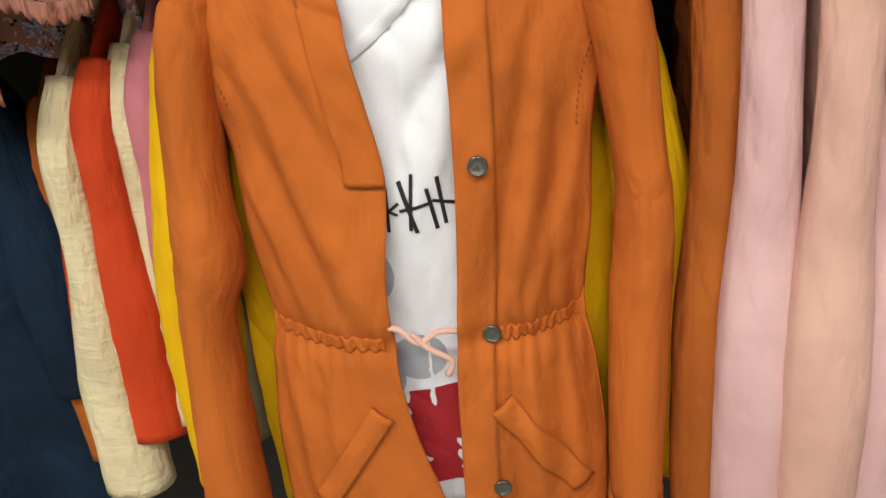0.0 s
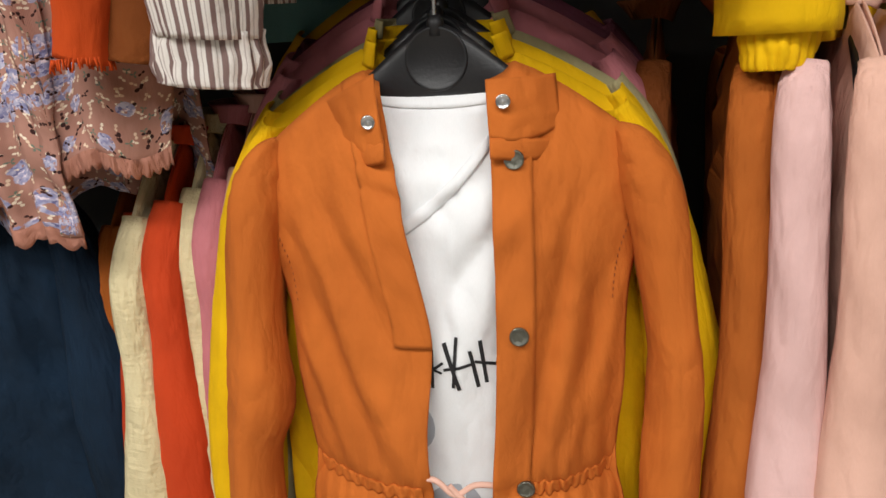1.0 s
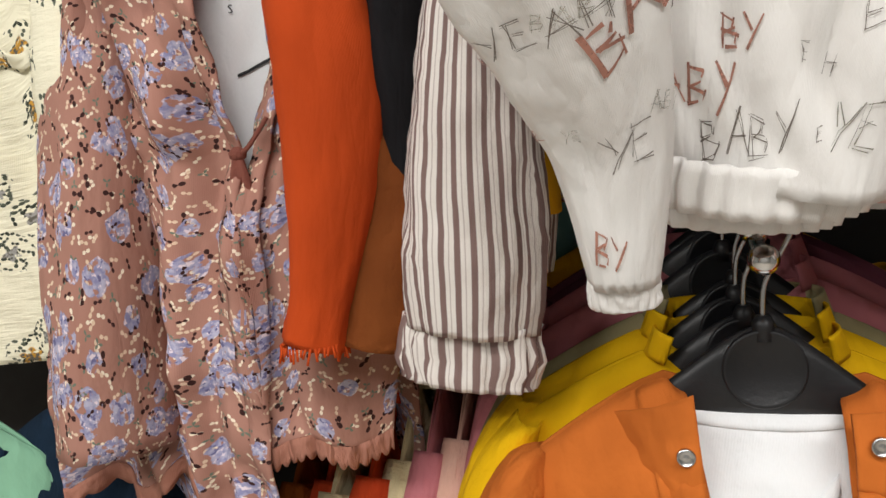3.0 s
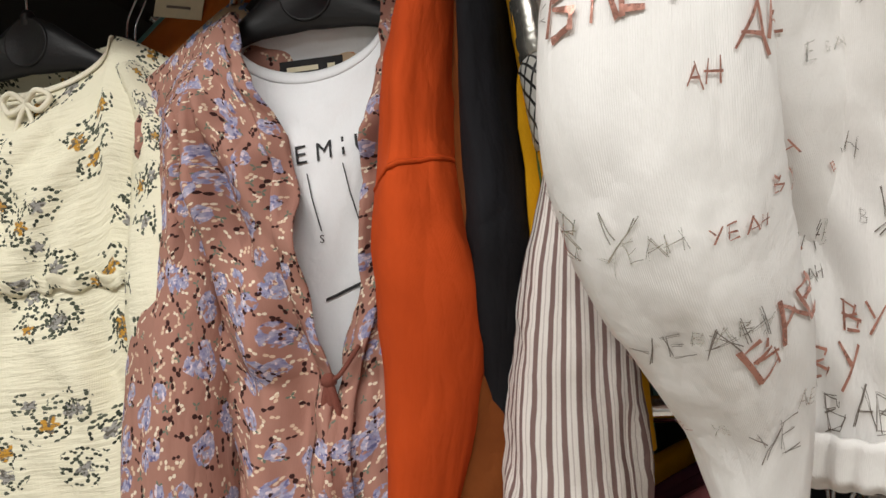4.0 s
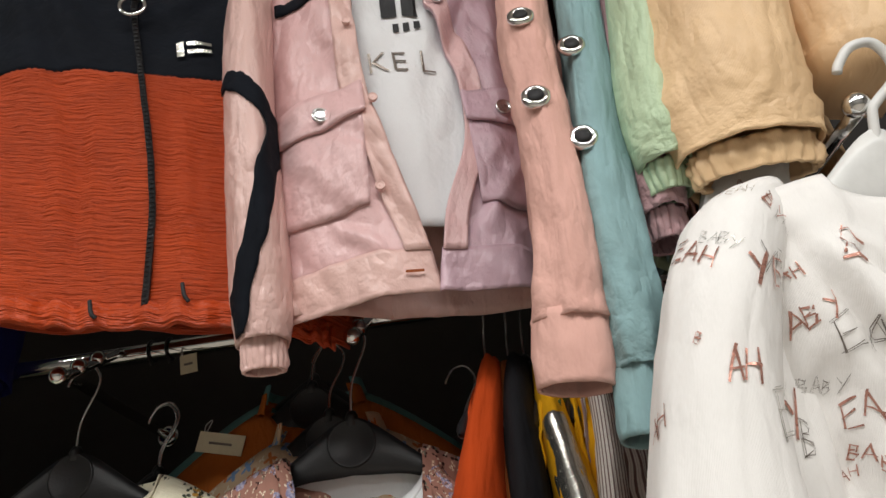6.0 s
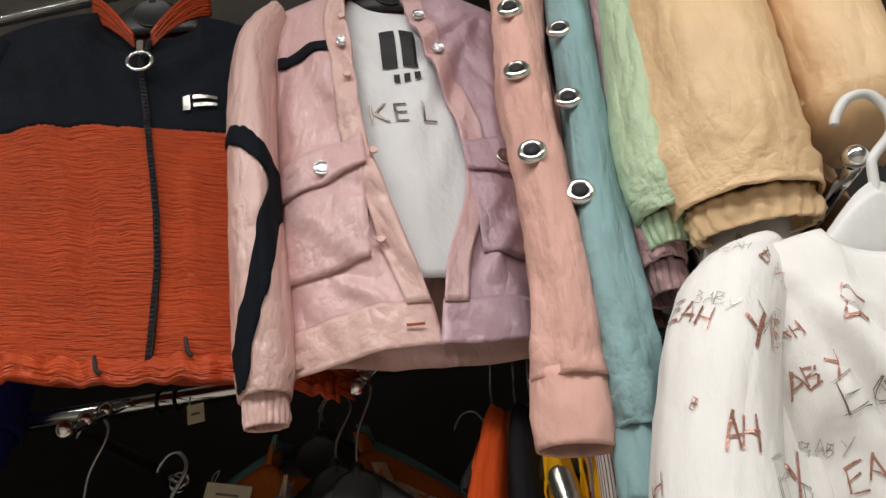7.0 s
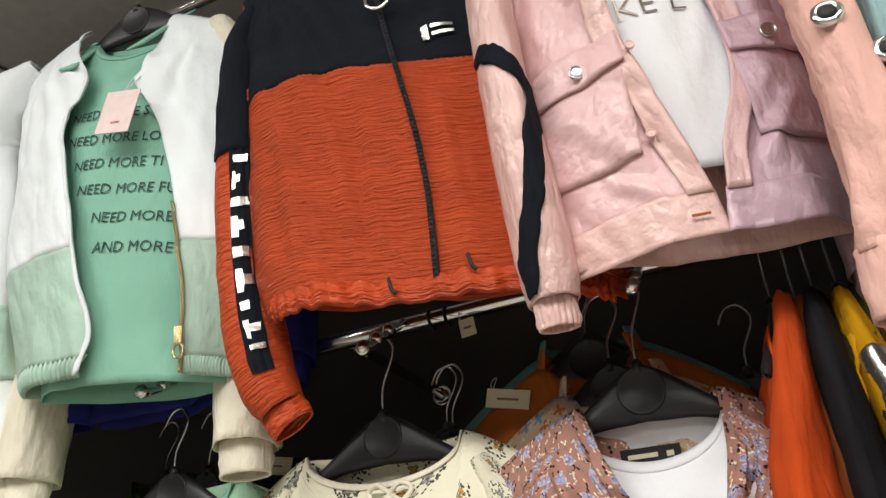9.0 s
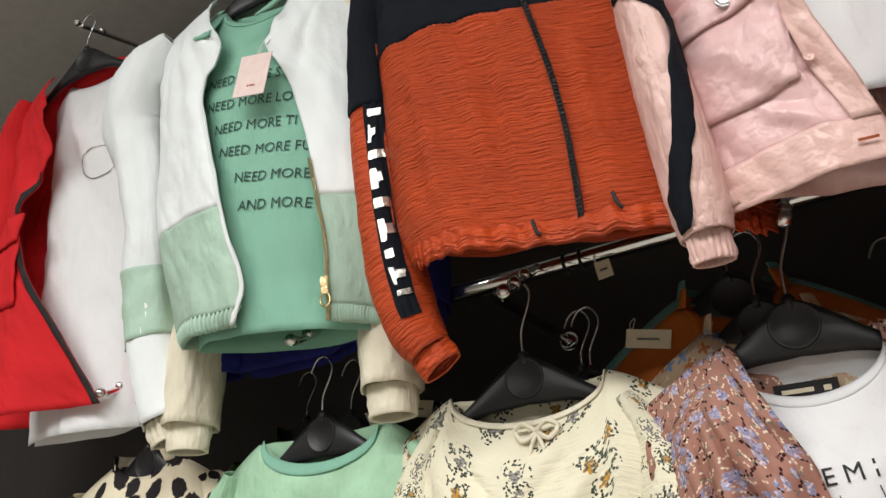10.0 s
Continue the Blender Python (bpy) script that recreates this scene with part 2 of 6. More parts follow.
M = {
    "orange": cloth("orange_twill", lin(200, 108, 42), twill=True, crumple=0.5),
    "yellow": cloth("yellow_twill", lin(238, 188, 10), twill=True),
    "khaki": cloth("khaki_twill", lin(168, 158, 118), twill=True),
    "dusty_pink": cloth("dusty_pink_twill", lin(198, 122, 130), twill=True),
    "mauve": cloth("mauve_twill", lin(120, 66, 82), twill=True),
    "white": cloth("white_jersey", lin(236, 238, 240), crumple=0.35, vary=0.03),
    "cream": cloth("cream_cotton", lin(226, 212, 170), crumple=0.9, ripple=0.5),
    "rust": cloth("rust_cotton", lin(202, 70, 32)),
    "pale_pink": cloth("pale_pink_cotton", lin(228, 188, 184)),
    "peach_cotton": cloth("peach_cotton", lin(228, 182, 164)),
    "burgundy": cloth("burgundy_cotton", lin(120, 28, 48)),
    "brown": cloth("brown_cotton", lin(176, 96, 36), crumple=0.7),
    "dark_brown": cloth("dark_brown_cotton", lin(124, 66, 26), crumple=0.7),
    "navy": cloth("navy_denim", lin(20, 40, 60), twill=True, crumple=0.8, vary=0.25),
    "mint_pleat": cloth("mint_pleated_cotton", lin(136, 186, 156)),
    "red_orange": cloth("red_orange_cotton", lin(200, 76, 26), crumple=0.4),
    "black": cloth("black_cotton", lin(30, 30, 34), crumple=0.5, vary=0.2),
    "green": cloth("green_cotton", lin(78, 98, 54)),
    "mustard": cloth("mustard_cotton", lin(226, 166, 20)),
    "teal_cloth": cloth("teal_cotton", lin(104, 148, 146)),
    "stripe": cloth("striped_cotton", lin(238, 232, 226), crumple=0.6, pattern=print_stripes, vary=0.05),
    "kimono": cloth("dusty_rose_floral_chiffon", lin(170, 125, 111), pattern=print_kimono, crumple=0.45, vary=0.06),
    "lace": cloth("dusty_rose_lace", lin(176, 122, 104), crumple=1.5),
    "cream_floral": cloth("cream_floral_crepe", lin(238, 233, 208), pattern=print_cream, crumple=0.3, ripple=0.6, vary=0.04),
    "dark_floral": cloth("dark_floral_cotton", lin(38, 36, 38), pattern=print_dark),
    "olive_floral": cloth("olive_floral_cotton", lin(70, 78, 44), pattern=print_dark),
    "multi_floral": cloth("rust_blue_floral_cotton", lin(206, 180, 150), pattern=print_multi),
    "dots": cloth("beige_dotted_cotton", lin(232, 222, 196), pattern=print_dots),
    "mint_floral": cloth("mint_cotton", lin(176, 218, 186), crumple=0.7),
    "white_crepe": cloth("white_crepe", lin(243, 241, 238), crumple=0.35, vary=0.05, sheen=0.05),
    "net": cloth("silver_net", lin(206, 206, 200), pattern=print_net, rough=0.4),
    "windbreaker": cloth("rust_crinkle_nylon", lin(196, 70, 14), rough=0.55, crumple=0.3, ripple=2.8),
    "black_knit": cloth("blue_black_jersey", lin(16, 21, 30), crumple=0.3, vary=0.15),
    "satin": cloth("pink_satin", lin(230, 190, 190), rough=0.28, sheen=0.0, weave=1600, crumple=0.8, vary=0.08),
    # darker, cooler tone of the pink satin, for one half of the jacket
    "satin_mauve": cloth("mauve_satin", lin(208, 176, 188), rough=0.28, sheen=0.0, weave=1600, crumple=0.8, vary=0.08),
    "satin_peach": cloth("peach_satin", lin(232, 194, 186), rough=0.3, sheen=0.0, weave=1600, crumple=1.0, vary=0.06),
    "pink_denim": cloth("pink_denim", lin(230, 182, 170), twill=True, crumple=0.7, vary=0.1),
    "teal_denim": cloth("pale_teal_denim", lin(148, 182, 186), twill=True, crumple=0.8, vary=0.14),
    "peach_nylon": cloth("peach_nylon", lin(242, 206, 160), rough=0.5, crumple=0.6),
    "green_nylon": cloth("mint_nylon", lin(198, 222, 186), rough=0.5, crumple=1.0),
    "rose_nylon": cloth("rose_knit", lin(206, 168, 172), crumple=1.4),
    "bomber_white": cloth("white_bomber_nylon", lin(238, 244, 245), rough=0.6, crumple=0.3, vary=0.03),
    "bomber_mint": cloth("mint_bomber_nylon", lin(178, 208, 190), rough=0.6, crumple=0.5),
    "mint_jersey": cloth("mint_jersey", lin(138, 190, 168), crumple=0.3, vary=0.06),
    "red": cloth("red_cotton", lin(214, 40, 46), crumple=0.6),
    "ivory": cloth("ivory_cotton", lin(240, 234, 212), crumple=0.7),
    "royal": cloth("royal_blue_cotton", lin(36, 40, 112)),
    "chrome": plain("chrome", (0.86, 0.86, 0.85, 1), 0.12, 1.0),
    "wire": plain("steel_wire", (0.7, 0.7, 0.7, 1), 0.25, 1.0),
    "plastic": plain("black_plastic", (0.012, 0.012, 0.014, 1), 0.42, 0.0, 0.15, 300),
    "white_plastic": plain("white_plastic", (0.8, 0.8, 0.78, 1), 0.35),
    "pewter": plain("pewter_button", lin(122, 122, 112), 0.35, 0.9, 0.6, 500),
    "gold": plain("gold_button", lin(214, 190, 140), 0.25, 1.0, 0.5, 400),
    "rose_foil": plain("rose_gold_foil", lin(206, 150, 134), 0.28, 0.6, 0.3, 200),
    "silver_foil": plain("silver_foil", lin(206, 204, 196), 0.25, 0.9, 0.3, 200),
    "dark_foil": plain("dark_foil", lin(132, 122, 114), 0.3, 0.5, 0.3, 200),
    "ink": plain("black_ink", (0.015, 0.015, 0.017, 1), 0.7),
    "green_ink": plain("dark_green_ink", lin(34, 70, 62), 0.7),
    "grey_ink": plain("grey_ink", lin(178, 182, 190), 0.7),
    "red_ink": plain("red_ink", lin(176, 30, 40), 0.7),
    "zip": plain("black_zip_teeth", (0.02, 0.02, 0.022, 1), 0.35, 0.3, 1.0, 900),
    "brass_zip": plain("brass_zip", lin(170, 160, 120), 0.35, 0.9, 1.0, 900),
    "label_black": plain("black_woven_label", lin(26, 24, 26), 0.8),
    "label_wine": plain("wine_woven_label", lin(58, 22, 34), 0.8),
    "card": plain("pale_pink_card", lin(242, 218, 212), 0.7),
    "paper": plain("cream_paper_label", lin(226, 216, 186), 0.8),
    "cord": plain("rust_cord", lin(136, 76, 62), 0.9, 0.0, 1.0, 700),
    "thread": plain("seam_thread", lin(150, 74, 28), 0.9),
    "wall_paint": plain("charcoal_wall", lin(58, 54, 52), 0.75, 0.0, 0.25, 40),
    "wall_grey": plain("grey_wall", lin(150, 148, 144), 0.8, 0.0, 0.2, 30),
    "ceiling_paint": plain("white_ceiling", lin(212, 210, 206), 0.9, 0.0, 0.2, 30),
    "floor_tile": plain("beige_floor_tile", lin(176, 168, 156), 0.4, 0.0, 0.1, 12),
}


# ---------------------------------------------------------------- mesh helpers
def thing(name, m, label, category, group=""):
    ob = new(name)
    ob.empty_display_size = 0.05
    ob.matrix_world = m
    return tagged(ob, label, category, group)


def link(name, me, mat, parent, label=""):
    ob = new(name, me)
    if mat is not None:
        me.materials.append(mat)
    if parent is not None:
        ob.parent = parent
    if label:
        tagged(ob, label)
    return ob


def grid(name, fn, nu, nv, mat, parent, size=(0.4, 0.6), closed=False, thick=0.0022, label=""):
    """A sheet of cloth through fn(u, v), u and v from 0 to 1; size: its metres, for the weave."""
    vs, fs, uvs = [], [], []
    cu = nu if closed else nu + 1
    for j in range(nv + 1):
        for i in range(cu):
            vs.append(tuple(fn(i / nu, j / nv)))
    for j in range(nv):
        for i in range(nu):
            a, b = j * cu + i, j * cu + (i + 1) % cu
            fs.append((a, a + cu, b + cu, b))
            uvs += [(i / nu, j / nv), (i / nu, (j + 1) / nv), ((i + 1) / nu, (j + 1) / nv), ((i + 1) / nu, j / nv)]
    me = bpy.data.meshes.new(name)
    me.from_pydata(vs, [], fs)
    layer = me.uv_layers.new(name="cloth")
    flat = np.array(uvs, dtype=np.float32) * np.array([size[0], -size[1]], dtype=np.float32)
    layer.data.foreach_set("uv", flat.ravel())
    me.polygons.foreach_set("use_smooth", [True] * len(me.polygons))
    ob = link(name, me, mat, parent, label)
    if thick:
        s = ob.modifiers.new("thickness", "SOLIDIFY")
        s.thickness, s.offset = thick, 0.0
    return ob


def spline(pts, t):
    """A smooth run through rows of numbers, t from 0 to 1."""
    n = len(pts) - 1
    f = min(max(t, 0.0), 1.0) * n
    i = min(int(f), n - 1)
    f -= i
    p = [np.array(pts[min(max(i + k, 0), n)], dtype=float) for k in (-1, 0, 1, 2)]
    return 0.5 * (2 * p[1] + (p[2] - p[0]) * f + (2 * p[0] - 5 * p[1] + 4 * p[2] - p[3]) * f * f + (3 * p[1] - p[0] - 3 * p[2] + p[3]) * f ** 3)


def wob(x, y, z):
    return noise.noise(Vector((x, y, z)))


def tube_fn(pts, folds=0.0, freq=3.0, seed=0.0, gather=0.0, ref=(1.0, 0.0, 0.0)):
    """fn(u, v) of a tube along rows of (x, y, z, rx, ry); u goes round from the back, v along."""

    rows = {}

    def frame_at(v):
        if v not in rows:
            q = spline(pts, v)
            d = spline(pts, min(1, v + 0.02))[:3] - spline(pts, max(0, v - 0.02))[:3]
            d = d / (np.linalg.norm(d) + 1e-9)
            ax = np.array(ref) - d * float(np.dot(d, ref))
            ax /= np.linalg.norm(ax) + 1e-9
            rows[v] = (Vector(q[:3]), Vector(ax) * q[3], Vector(np.cross(d, ax)) * q[4])
        return rows[v]

    def fn(u, v):
        mid, ax, ay = frame_at(v)
        a = 2 * math.pi * u + math.pi / 2
        c, s = math.cos(a), math.sin(a)
        k = 1 + folds * 18 * wob(c * freq * 0.7 + seed, s * freq * 0.7, v * 3.1 + seed * 2)
        k += folds * 8 * wob(c * freq * 2 + seed, s * freq * 2 + 7, v * 8 + seed)
        k += folds * 12 * (0.25 - abs(wob(c * 1.3 + seed, s * 1.3 + v * 4.0, v * 13 + seed * 3)))
        k += folds * 8 * (0.25 - abs(wob(c * 2.2 + seed + v * 6, s * 2.2, v * 24 + seed)))
        if gather:
            k += gather * math.sin(a * 17 + 3 * wob(c, s, seed)) * max(0.0, (v - 0.72) / 0.28)
        return mid + ax * (c * k) - ay * (s * k)

    return fn


def tube(name, pts, mat, parent, nu=12, nv=24, folds=0.0, freq=3.0, seed=0.0, gather=0.0, thick=0.002, size=None, label="", cap=False, ref=(1.0, 0.0, 0.0)):
    length = sum(np.linalg.norm(np.subtract(pts[i + 1][:3], pts[i][:3])) for i in range(len(pts) - 1))
    r = max(p[3] + p[4] for p in pts)
    pts2 = list(pts)
    if cap:
        a, b = list(pts[0]), list(pts[-1])
        a[3] = a[4] = b[3] = b[4] = 1e-4
        pts2 = None
        base = tube_fn(pts, folds, freq, seed, gather, ref)

        def fn(u, v):
            if v <= 0 or v >= 1:
                q = spline(pts, v)
                return Vector(q[:3])
            return base(u, (v * nv - 1) / (nv - 2))
    else:
        fn = tube_fn(pts2, folds, freq, seed, gather, ref)
    return grid(name, fn, nu, nv, mat, parent, size or (math.pi * r, length), True, 0 if cap else thick, label)


def wire(name, pts, r, mat, parent, nv=24, label="", nu=8):
    span = [max(p[i] for p in pts) - min(p[i] for p in pts) for i in range(3)]
    ref = (1.0, 0.0, 0.0) if span[1] >= max(span) else (0.0, 1.0, 0.0)
    return tube(name, [(*p, r, r) for p in pts], mat, parent, nu, nv + 2, cap=True, label=label, ref=ref)


def lathe(name, prof, m, mat, parent, n=20, label=""):
    """A turned shape from rows of (radius, height), its axis along z, set by m."""
    bm = bmesh.new()
    rings = [[bm.verts.new(m @ Vector((r * math.cos(2 * math.pi * i / n), r * math.sin(2 * math.pi * i / n), h))) for i in range(n)] for r, h in prof]
    for a, b in zip(rings, rings[1:]):
        for i in range(n):
            bm.faces.new((a[i], a[(i + 1) % n], b[(i + 1) % n], b[i]))
    bm.faces.new(rings[0][::-1]), bm.faces.new(rings[-1])
    for f in bm.faces:
        f.smooth = True
    me = bpy.data.meshes.new(name)
    bm.to_mesh(me), bm.free()
    return link(name, me, mat, parent, label)


def box(name, lo, hi, mat, parent=None, bevel=0.0, label=""):
    bm = bmesh.new()
    bmesh.ops.create_cube(bm, size=1)
    for v in bm.verts:
        v.co = Vector([lo[i] if v.co[i] < 0 else hi[i] for i in range(3)])
    if bevel:
        bmesh.ops.bevel(bm, geom=list(bm.edges), offset=bevel, segments=2, affect="EDGES")
    me = bpy.data.meshes.new(name)
    bm.to_mesh(me), bm.free()
    return link(name, me, mat, parent, label)


def onto(fn, size, u0, v0, off=0.0015):
    """Maps a flat (x, z) in metres round (u0, v0) of a sheet to a place just in front of it."""

    def put(x, z):
        u, v = u0 + x / size[0], v0 - z / size[1]
        e = 0.004
        p, a, b = fn(u, v), fn(u + e, v), fn(u, v + e)
        nrm = (b - p).cross(a - p)
        if nrm.length < 1e-12:
            nrm = Vector((0, -1, 0))
        nrm.normalize()
        return p + nrm * off * 1.0

    return put


def flat_shape(name, rings, put, mat, parent, cuts=2, flip=1, label=""):
    """Flat shapes in a print (each ring of (x, z) one filled face), laid on cloth and given a hair of depth."""
    bm = bmesh.new()
    for ring in rings:
        bm.faces.new([bm.verts.new((x, 0, z)) for x, z in ring])
    if cuts:
        bmesh.ops.triangulate(bm, faces=bm.faces[:])
        bmesh.ops.subdivide_edges(bm, edges=bm.edges[:], cuts=cuts, use_grid_fill=True)
    for v in bm.verts:
        v.co = put(v.co.x, v.co.z)
    me = bpy.data.meshes.new(name)
    bm.to_mesh(me), bm.free()
    return link(name, me, mat, parent, label)


LETTERS = {}


def letters(name, text, size, put, mat, parent, label="", slant=0.0, stretch=1.0, fat=0.0):
    """Lettering in the built-in font, centred, laid on cloth by put(x, z)."""
    key = (text, fat)
    if key not in LETTERS:
        cu = bpy.data.curves.new("lettering", "FONT")
        cu.body, cu.align_x, cu.align_y, cu.size, cu.offset, cu.resolution_u = text, "CENTER", "CENTER", 1.0, fat, 2
        tmp = bpy.data.objects.new("lettering", cu)
        scene.collection.objects.link(tmp)
        dg = bpy.context.evaluated_depsgraph_get()
        me = bpy.data.meshes.new_from_object(tmp.evaluated_get(dg))
        LETTERS[key] = ([tuple(v.co) for v in me.vertices], [tuple(p.vertices) for p in me.polygons])
        bpy.data.objects.remove(tmp), bpy.data.meshes.remove(me), bpy.data.curves.remove(cu)
    vs, fs = LETTERS[key]
    c, s = math.cos(slant), math.sin(slant)
    me = bpy.data.meshes.new(name)
    me.from_pydata([tuple(put((x * c - y * stretch * s) * size, (x * s + y * stretch * c) * size)) for x, y, z in vs], [], fs)
    bm = bmesh.new()
    bm.from_mesh(me)
    bmesh.ops.subdivide_edges(bm, edges=[e for e in bm.edges if e.calc_length() > 0.02], cuts=2)
    bm.to_mesh(me), bm.free()
    return link(name, me, mat, parent, label)


# ---------------------------------------------------------------- clothes
class Body:
    """The trunk of a garment in its own space: x to its side, -y its front, z up from the neck point."""

    def __init__(self, W=0.2, L=0.6, hem=None, D=0.05, drop=0.055, neck=0.06, dip=0.03, folds=0.01, freq=9.0, seed=1.0, waist=None, pinch=0.12,
                 hemwave=0.0, y0=0.0, backdip=0.008, shape=None, creases=(), slope=0.0, flat=2.4):
        self.W, self.L, self.hemW, self.D, self.drop, self.neck, self.dip = W, L, hem or W, D, drop, neck, dip
        self.folds, self.freq, self.seed, self.waist, self.pinch = folds, freq, seed, waist, pinch
        self.hemwave, self.y0, self.backdip = hemwave, y0, backdip
        # shape: half-width down the trunk; creases: soft ridges (x0, z0, x1, z1, width, height); slope: how far it hangs askew
        self.shape, self.creases, self.slope, self.flat = shape, creases, slope, flat

    def lifted(self, y0):
        """The same trunk, its surface moved by y0."""
        return Body(self.W, self.L, self.hemW, self.D, self.drop, self.neck, self.dip, self.folds, self.freq, self.seed, self.waist, self.pinch, self.hemwave, y0, self.backdip, self.shape, self.creases, self.slope, self.flat)

    def hw(self, v):
        if self.shape:
            return self.shape(v)
        w = self.W + (self.hemW - self.W) * v
        w *= 1 - 0.05 * math.exp(-((v - 0.22) / 0.12) ** 2)
        if self.waist:
            w *= 1 - self.pinch * math.exp(-((v * self.L - self.waist) / 0.06) ** 2)
        return w

    def top(self, x, front=True):
        a = abs(x)
        z = -self.drop * max(0.0, (a - self.neck) / max(1e-3, self.W - self.neck)) ** 1.25
        if a < self.neck:
            z -= (self.dip if front else self.backdip) * math.sqrt(max(0.0, 1 - (x / self.neck) ** 2))
        return z

    def at(self, x, v, side=-1):
        hw = self.hw(v)
        a = min(1.0, abs(x) / hw)
        taper = 0.16 + 0.84 * min(1.0, (v / 0.2)) ** 0.7
        y = side * self.D * taper * (1 - a ** self.flat)
        top = self.top(x, side < 0)
        bot = -self.L + self.hemwave * wob(x * 14 + self.seed, side, 3.0)
        z = top + (bot - top) * v
        soft = min(1.0, v / 0.12)
        grow = soft * (0.55 + 0.9 * v)
        f = self.folds * grow * 1.9 * wob(x * self.freq + self.seed * 3.7, z * 1.6, side * 5 + self.seed)
        f += self.folds * 0.8 * soft * wob(x * self.freq * 2.3 + self.seed, z * 5.0 + x * 14, side * 9 + self.seed)
        for xs in (-self.W * 0.7, self.W * 0.7):
            dx, dz = x - xs, z + self.drop
            rr = math.hypot(dx, dz)
            th = math.atan2(dx, -dz + 0.02)
            n1 = wob(th * 3.2 + self.seed * 1.3 + xs * 40, rr * 1.5, side * 3 + self.seed)
            f += self.folds * 2.6 * soft * min(1.0, rr / 0.12) * (0.25 - min(0.5, abs(n1) * 1.3)) * (1.0 if x * xs > 0 else 0.35)
        f += self.folds * 0.7 * soft * (0.25 - abs(wob(x * 26 + z * 17, z * 8 - x * 6, self.seed + side)))
        if self.waist:
            d = -z - self.waist
            g = math.exp(-(d / (0.035 if d < 0 else 0.06)) ** 2)
            f += 0.0034 * g * math.sin(x * 400 + 5 * wob(x * 22, z * 6, self.seed)) * (0.5 + wob(x * 30, 4, self.seed)) - 0.009 * math.exp(-(d / 0.012) ** 2) * side
        if side < 0:
            for x0, z0, x1, z1, w, h in self.creases:
                ex, ez = x1 - x0, z1 - z0
                ln = math.hypot(ex, ez)
                k = ((x - x0) * ex + (z - z0) * ez) / ln / ln
                off = ((x - x0) * ez - (z - z0) * ex) / ln + 0.004 * wob(k * 3, x0 * 30, z0 * 30)
                f -= h * max(0.0, 1 - (2 * k - 1) ** 4) * (math.exp(-(off / w) ** 2) - 0.6 * math.exp(-((off - 1.5 * w) / w) ** 2)) if -0.02 < k < 1.02 else 0.0
        return Vector((x, self.y0 + y + f, z + self.slope * x))

    def panel(self, name, xa, xb, mat, parent, side=-1, nu=26, nv=44, v0=0.0, v1=1.0, label="", z0=None, z1=None):
        """z0, z1: a level upper or lower edge in place of v0, v1."""

        def fn(u, v):
            v = v0 + (v1 - v0) * v
            a = xa(v) if callable(xa) else xa * self.hw(v)
            b = xb(v) if callable(xb) else xb * self.hw(v)
            x = a + (b - a) * u
            if z0 is not None or z1 is not None:
                top = self.top(x, side < 0)
                lo = v0 if z0 is None else (z0 - top) / (-self.L - top)
                hi = v1 if z1 is None else (z1 - top) / (-self.L - top)
                v = lo + (hi - lo) * (v - v0) / (v1 - v0)
            return self.at(x, v, side)

        w = abs((xb(0.5) if callable(xb) else xb * self.W) - (xa(0.5) if callable(xa) else xa * self.W))
        fn.size = (max(w, 0.02), self.L * (v1 - v0))
        ob = grid(name, fn, nu, nv, mat, parent, fn.size, label=label)
        return fn

    def put(self, x0, z0, off=0.002, side=-1):
        """Lays flat (x, z) round (x0, z0) on the front."""

        def f(x, z):
            X, Z = x0 + x, z0 + z - self.slope * (x0 + x)
            top = self.top(X)
            v = min(1.0, max(0.0, (Z - top) / (-self.L - top)))
            p = self.at(X, v, side)
            return Vector((p.x, p.y - off, p.z))

        return f


def run(*rows):
    """A function of v that glides through rows of (v, value)."""
    vs, xs = [r[0] for r in rows], [r[1] for r in rows]
    n = len(rows)
    slopes = [(xs[min(k + 1, n - 1)] - xs[max(k - 1, 0)]) / (vs[min(k + 1, n - 1)] - vs[max(k - 1, 0)]) for k in range(n)]

    def f(v):
        i = 0
        while i < len(vs) - 2 and v > vs[i + 1]:
            i += 1
        h = vs[i + 1] - vs[i]
        t = min(1.0, max(0.0, (v - vs[i]) / h))
        a, b = (1 + 2 * t) * (1 - t) ** 2, t * (1 - t) ** 2
        c, d = t * t * (3 - 2 * t), t * t * (t - 1)
        return a * xs[i] + b * h * slopes[i] + c * xs[i + 1] + d * h * slopes[i + 1]

    return f


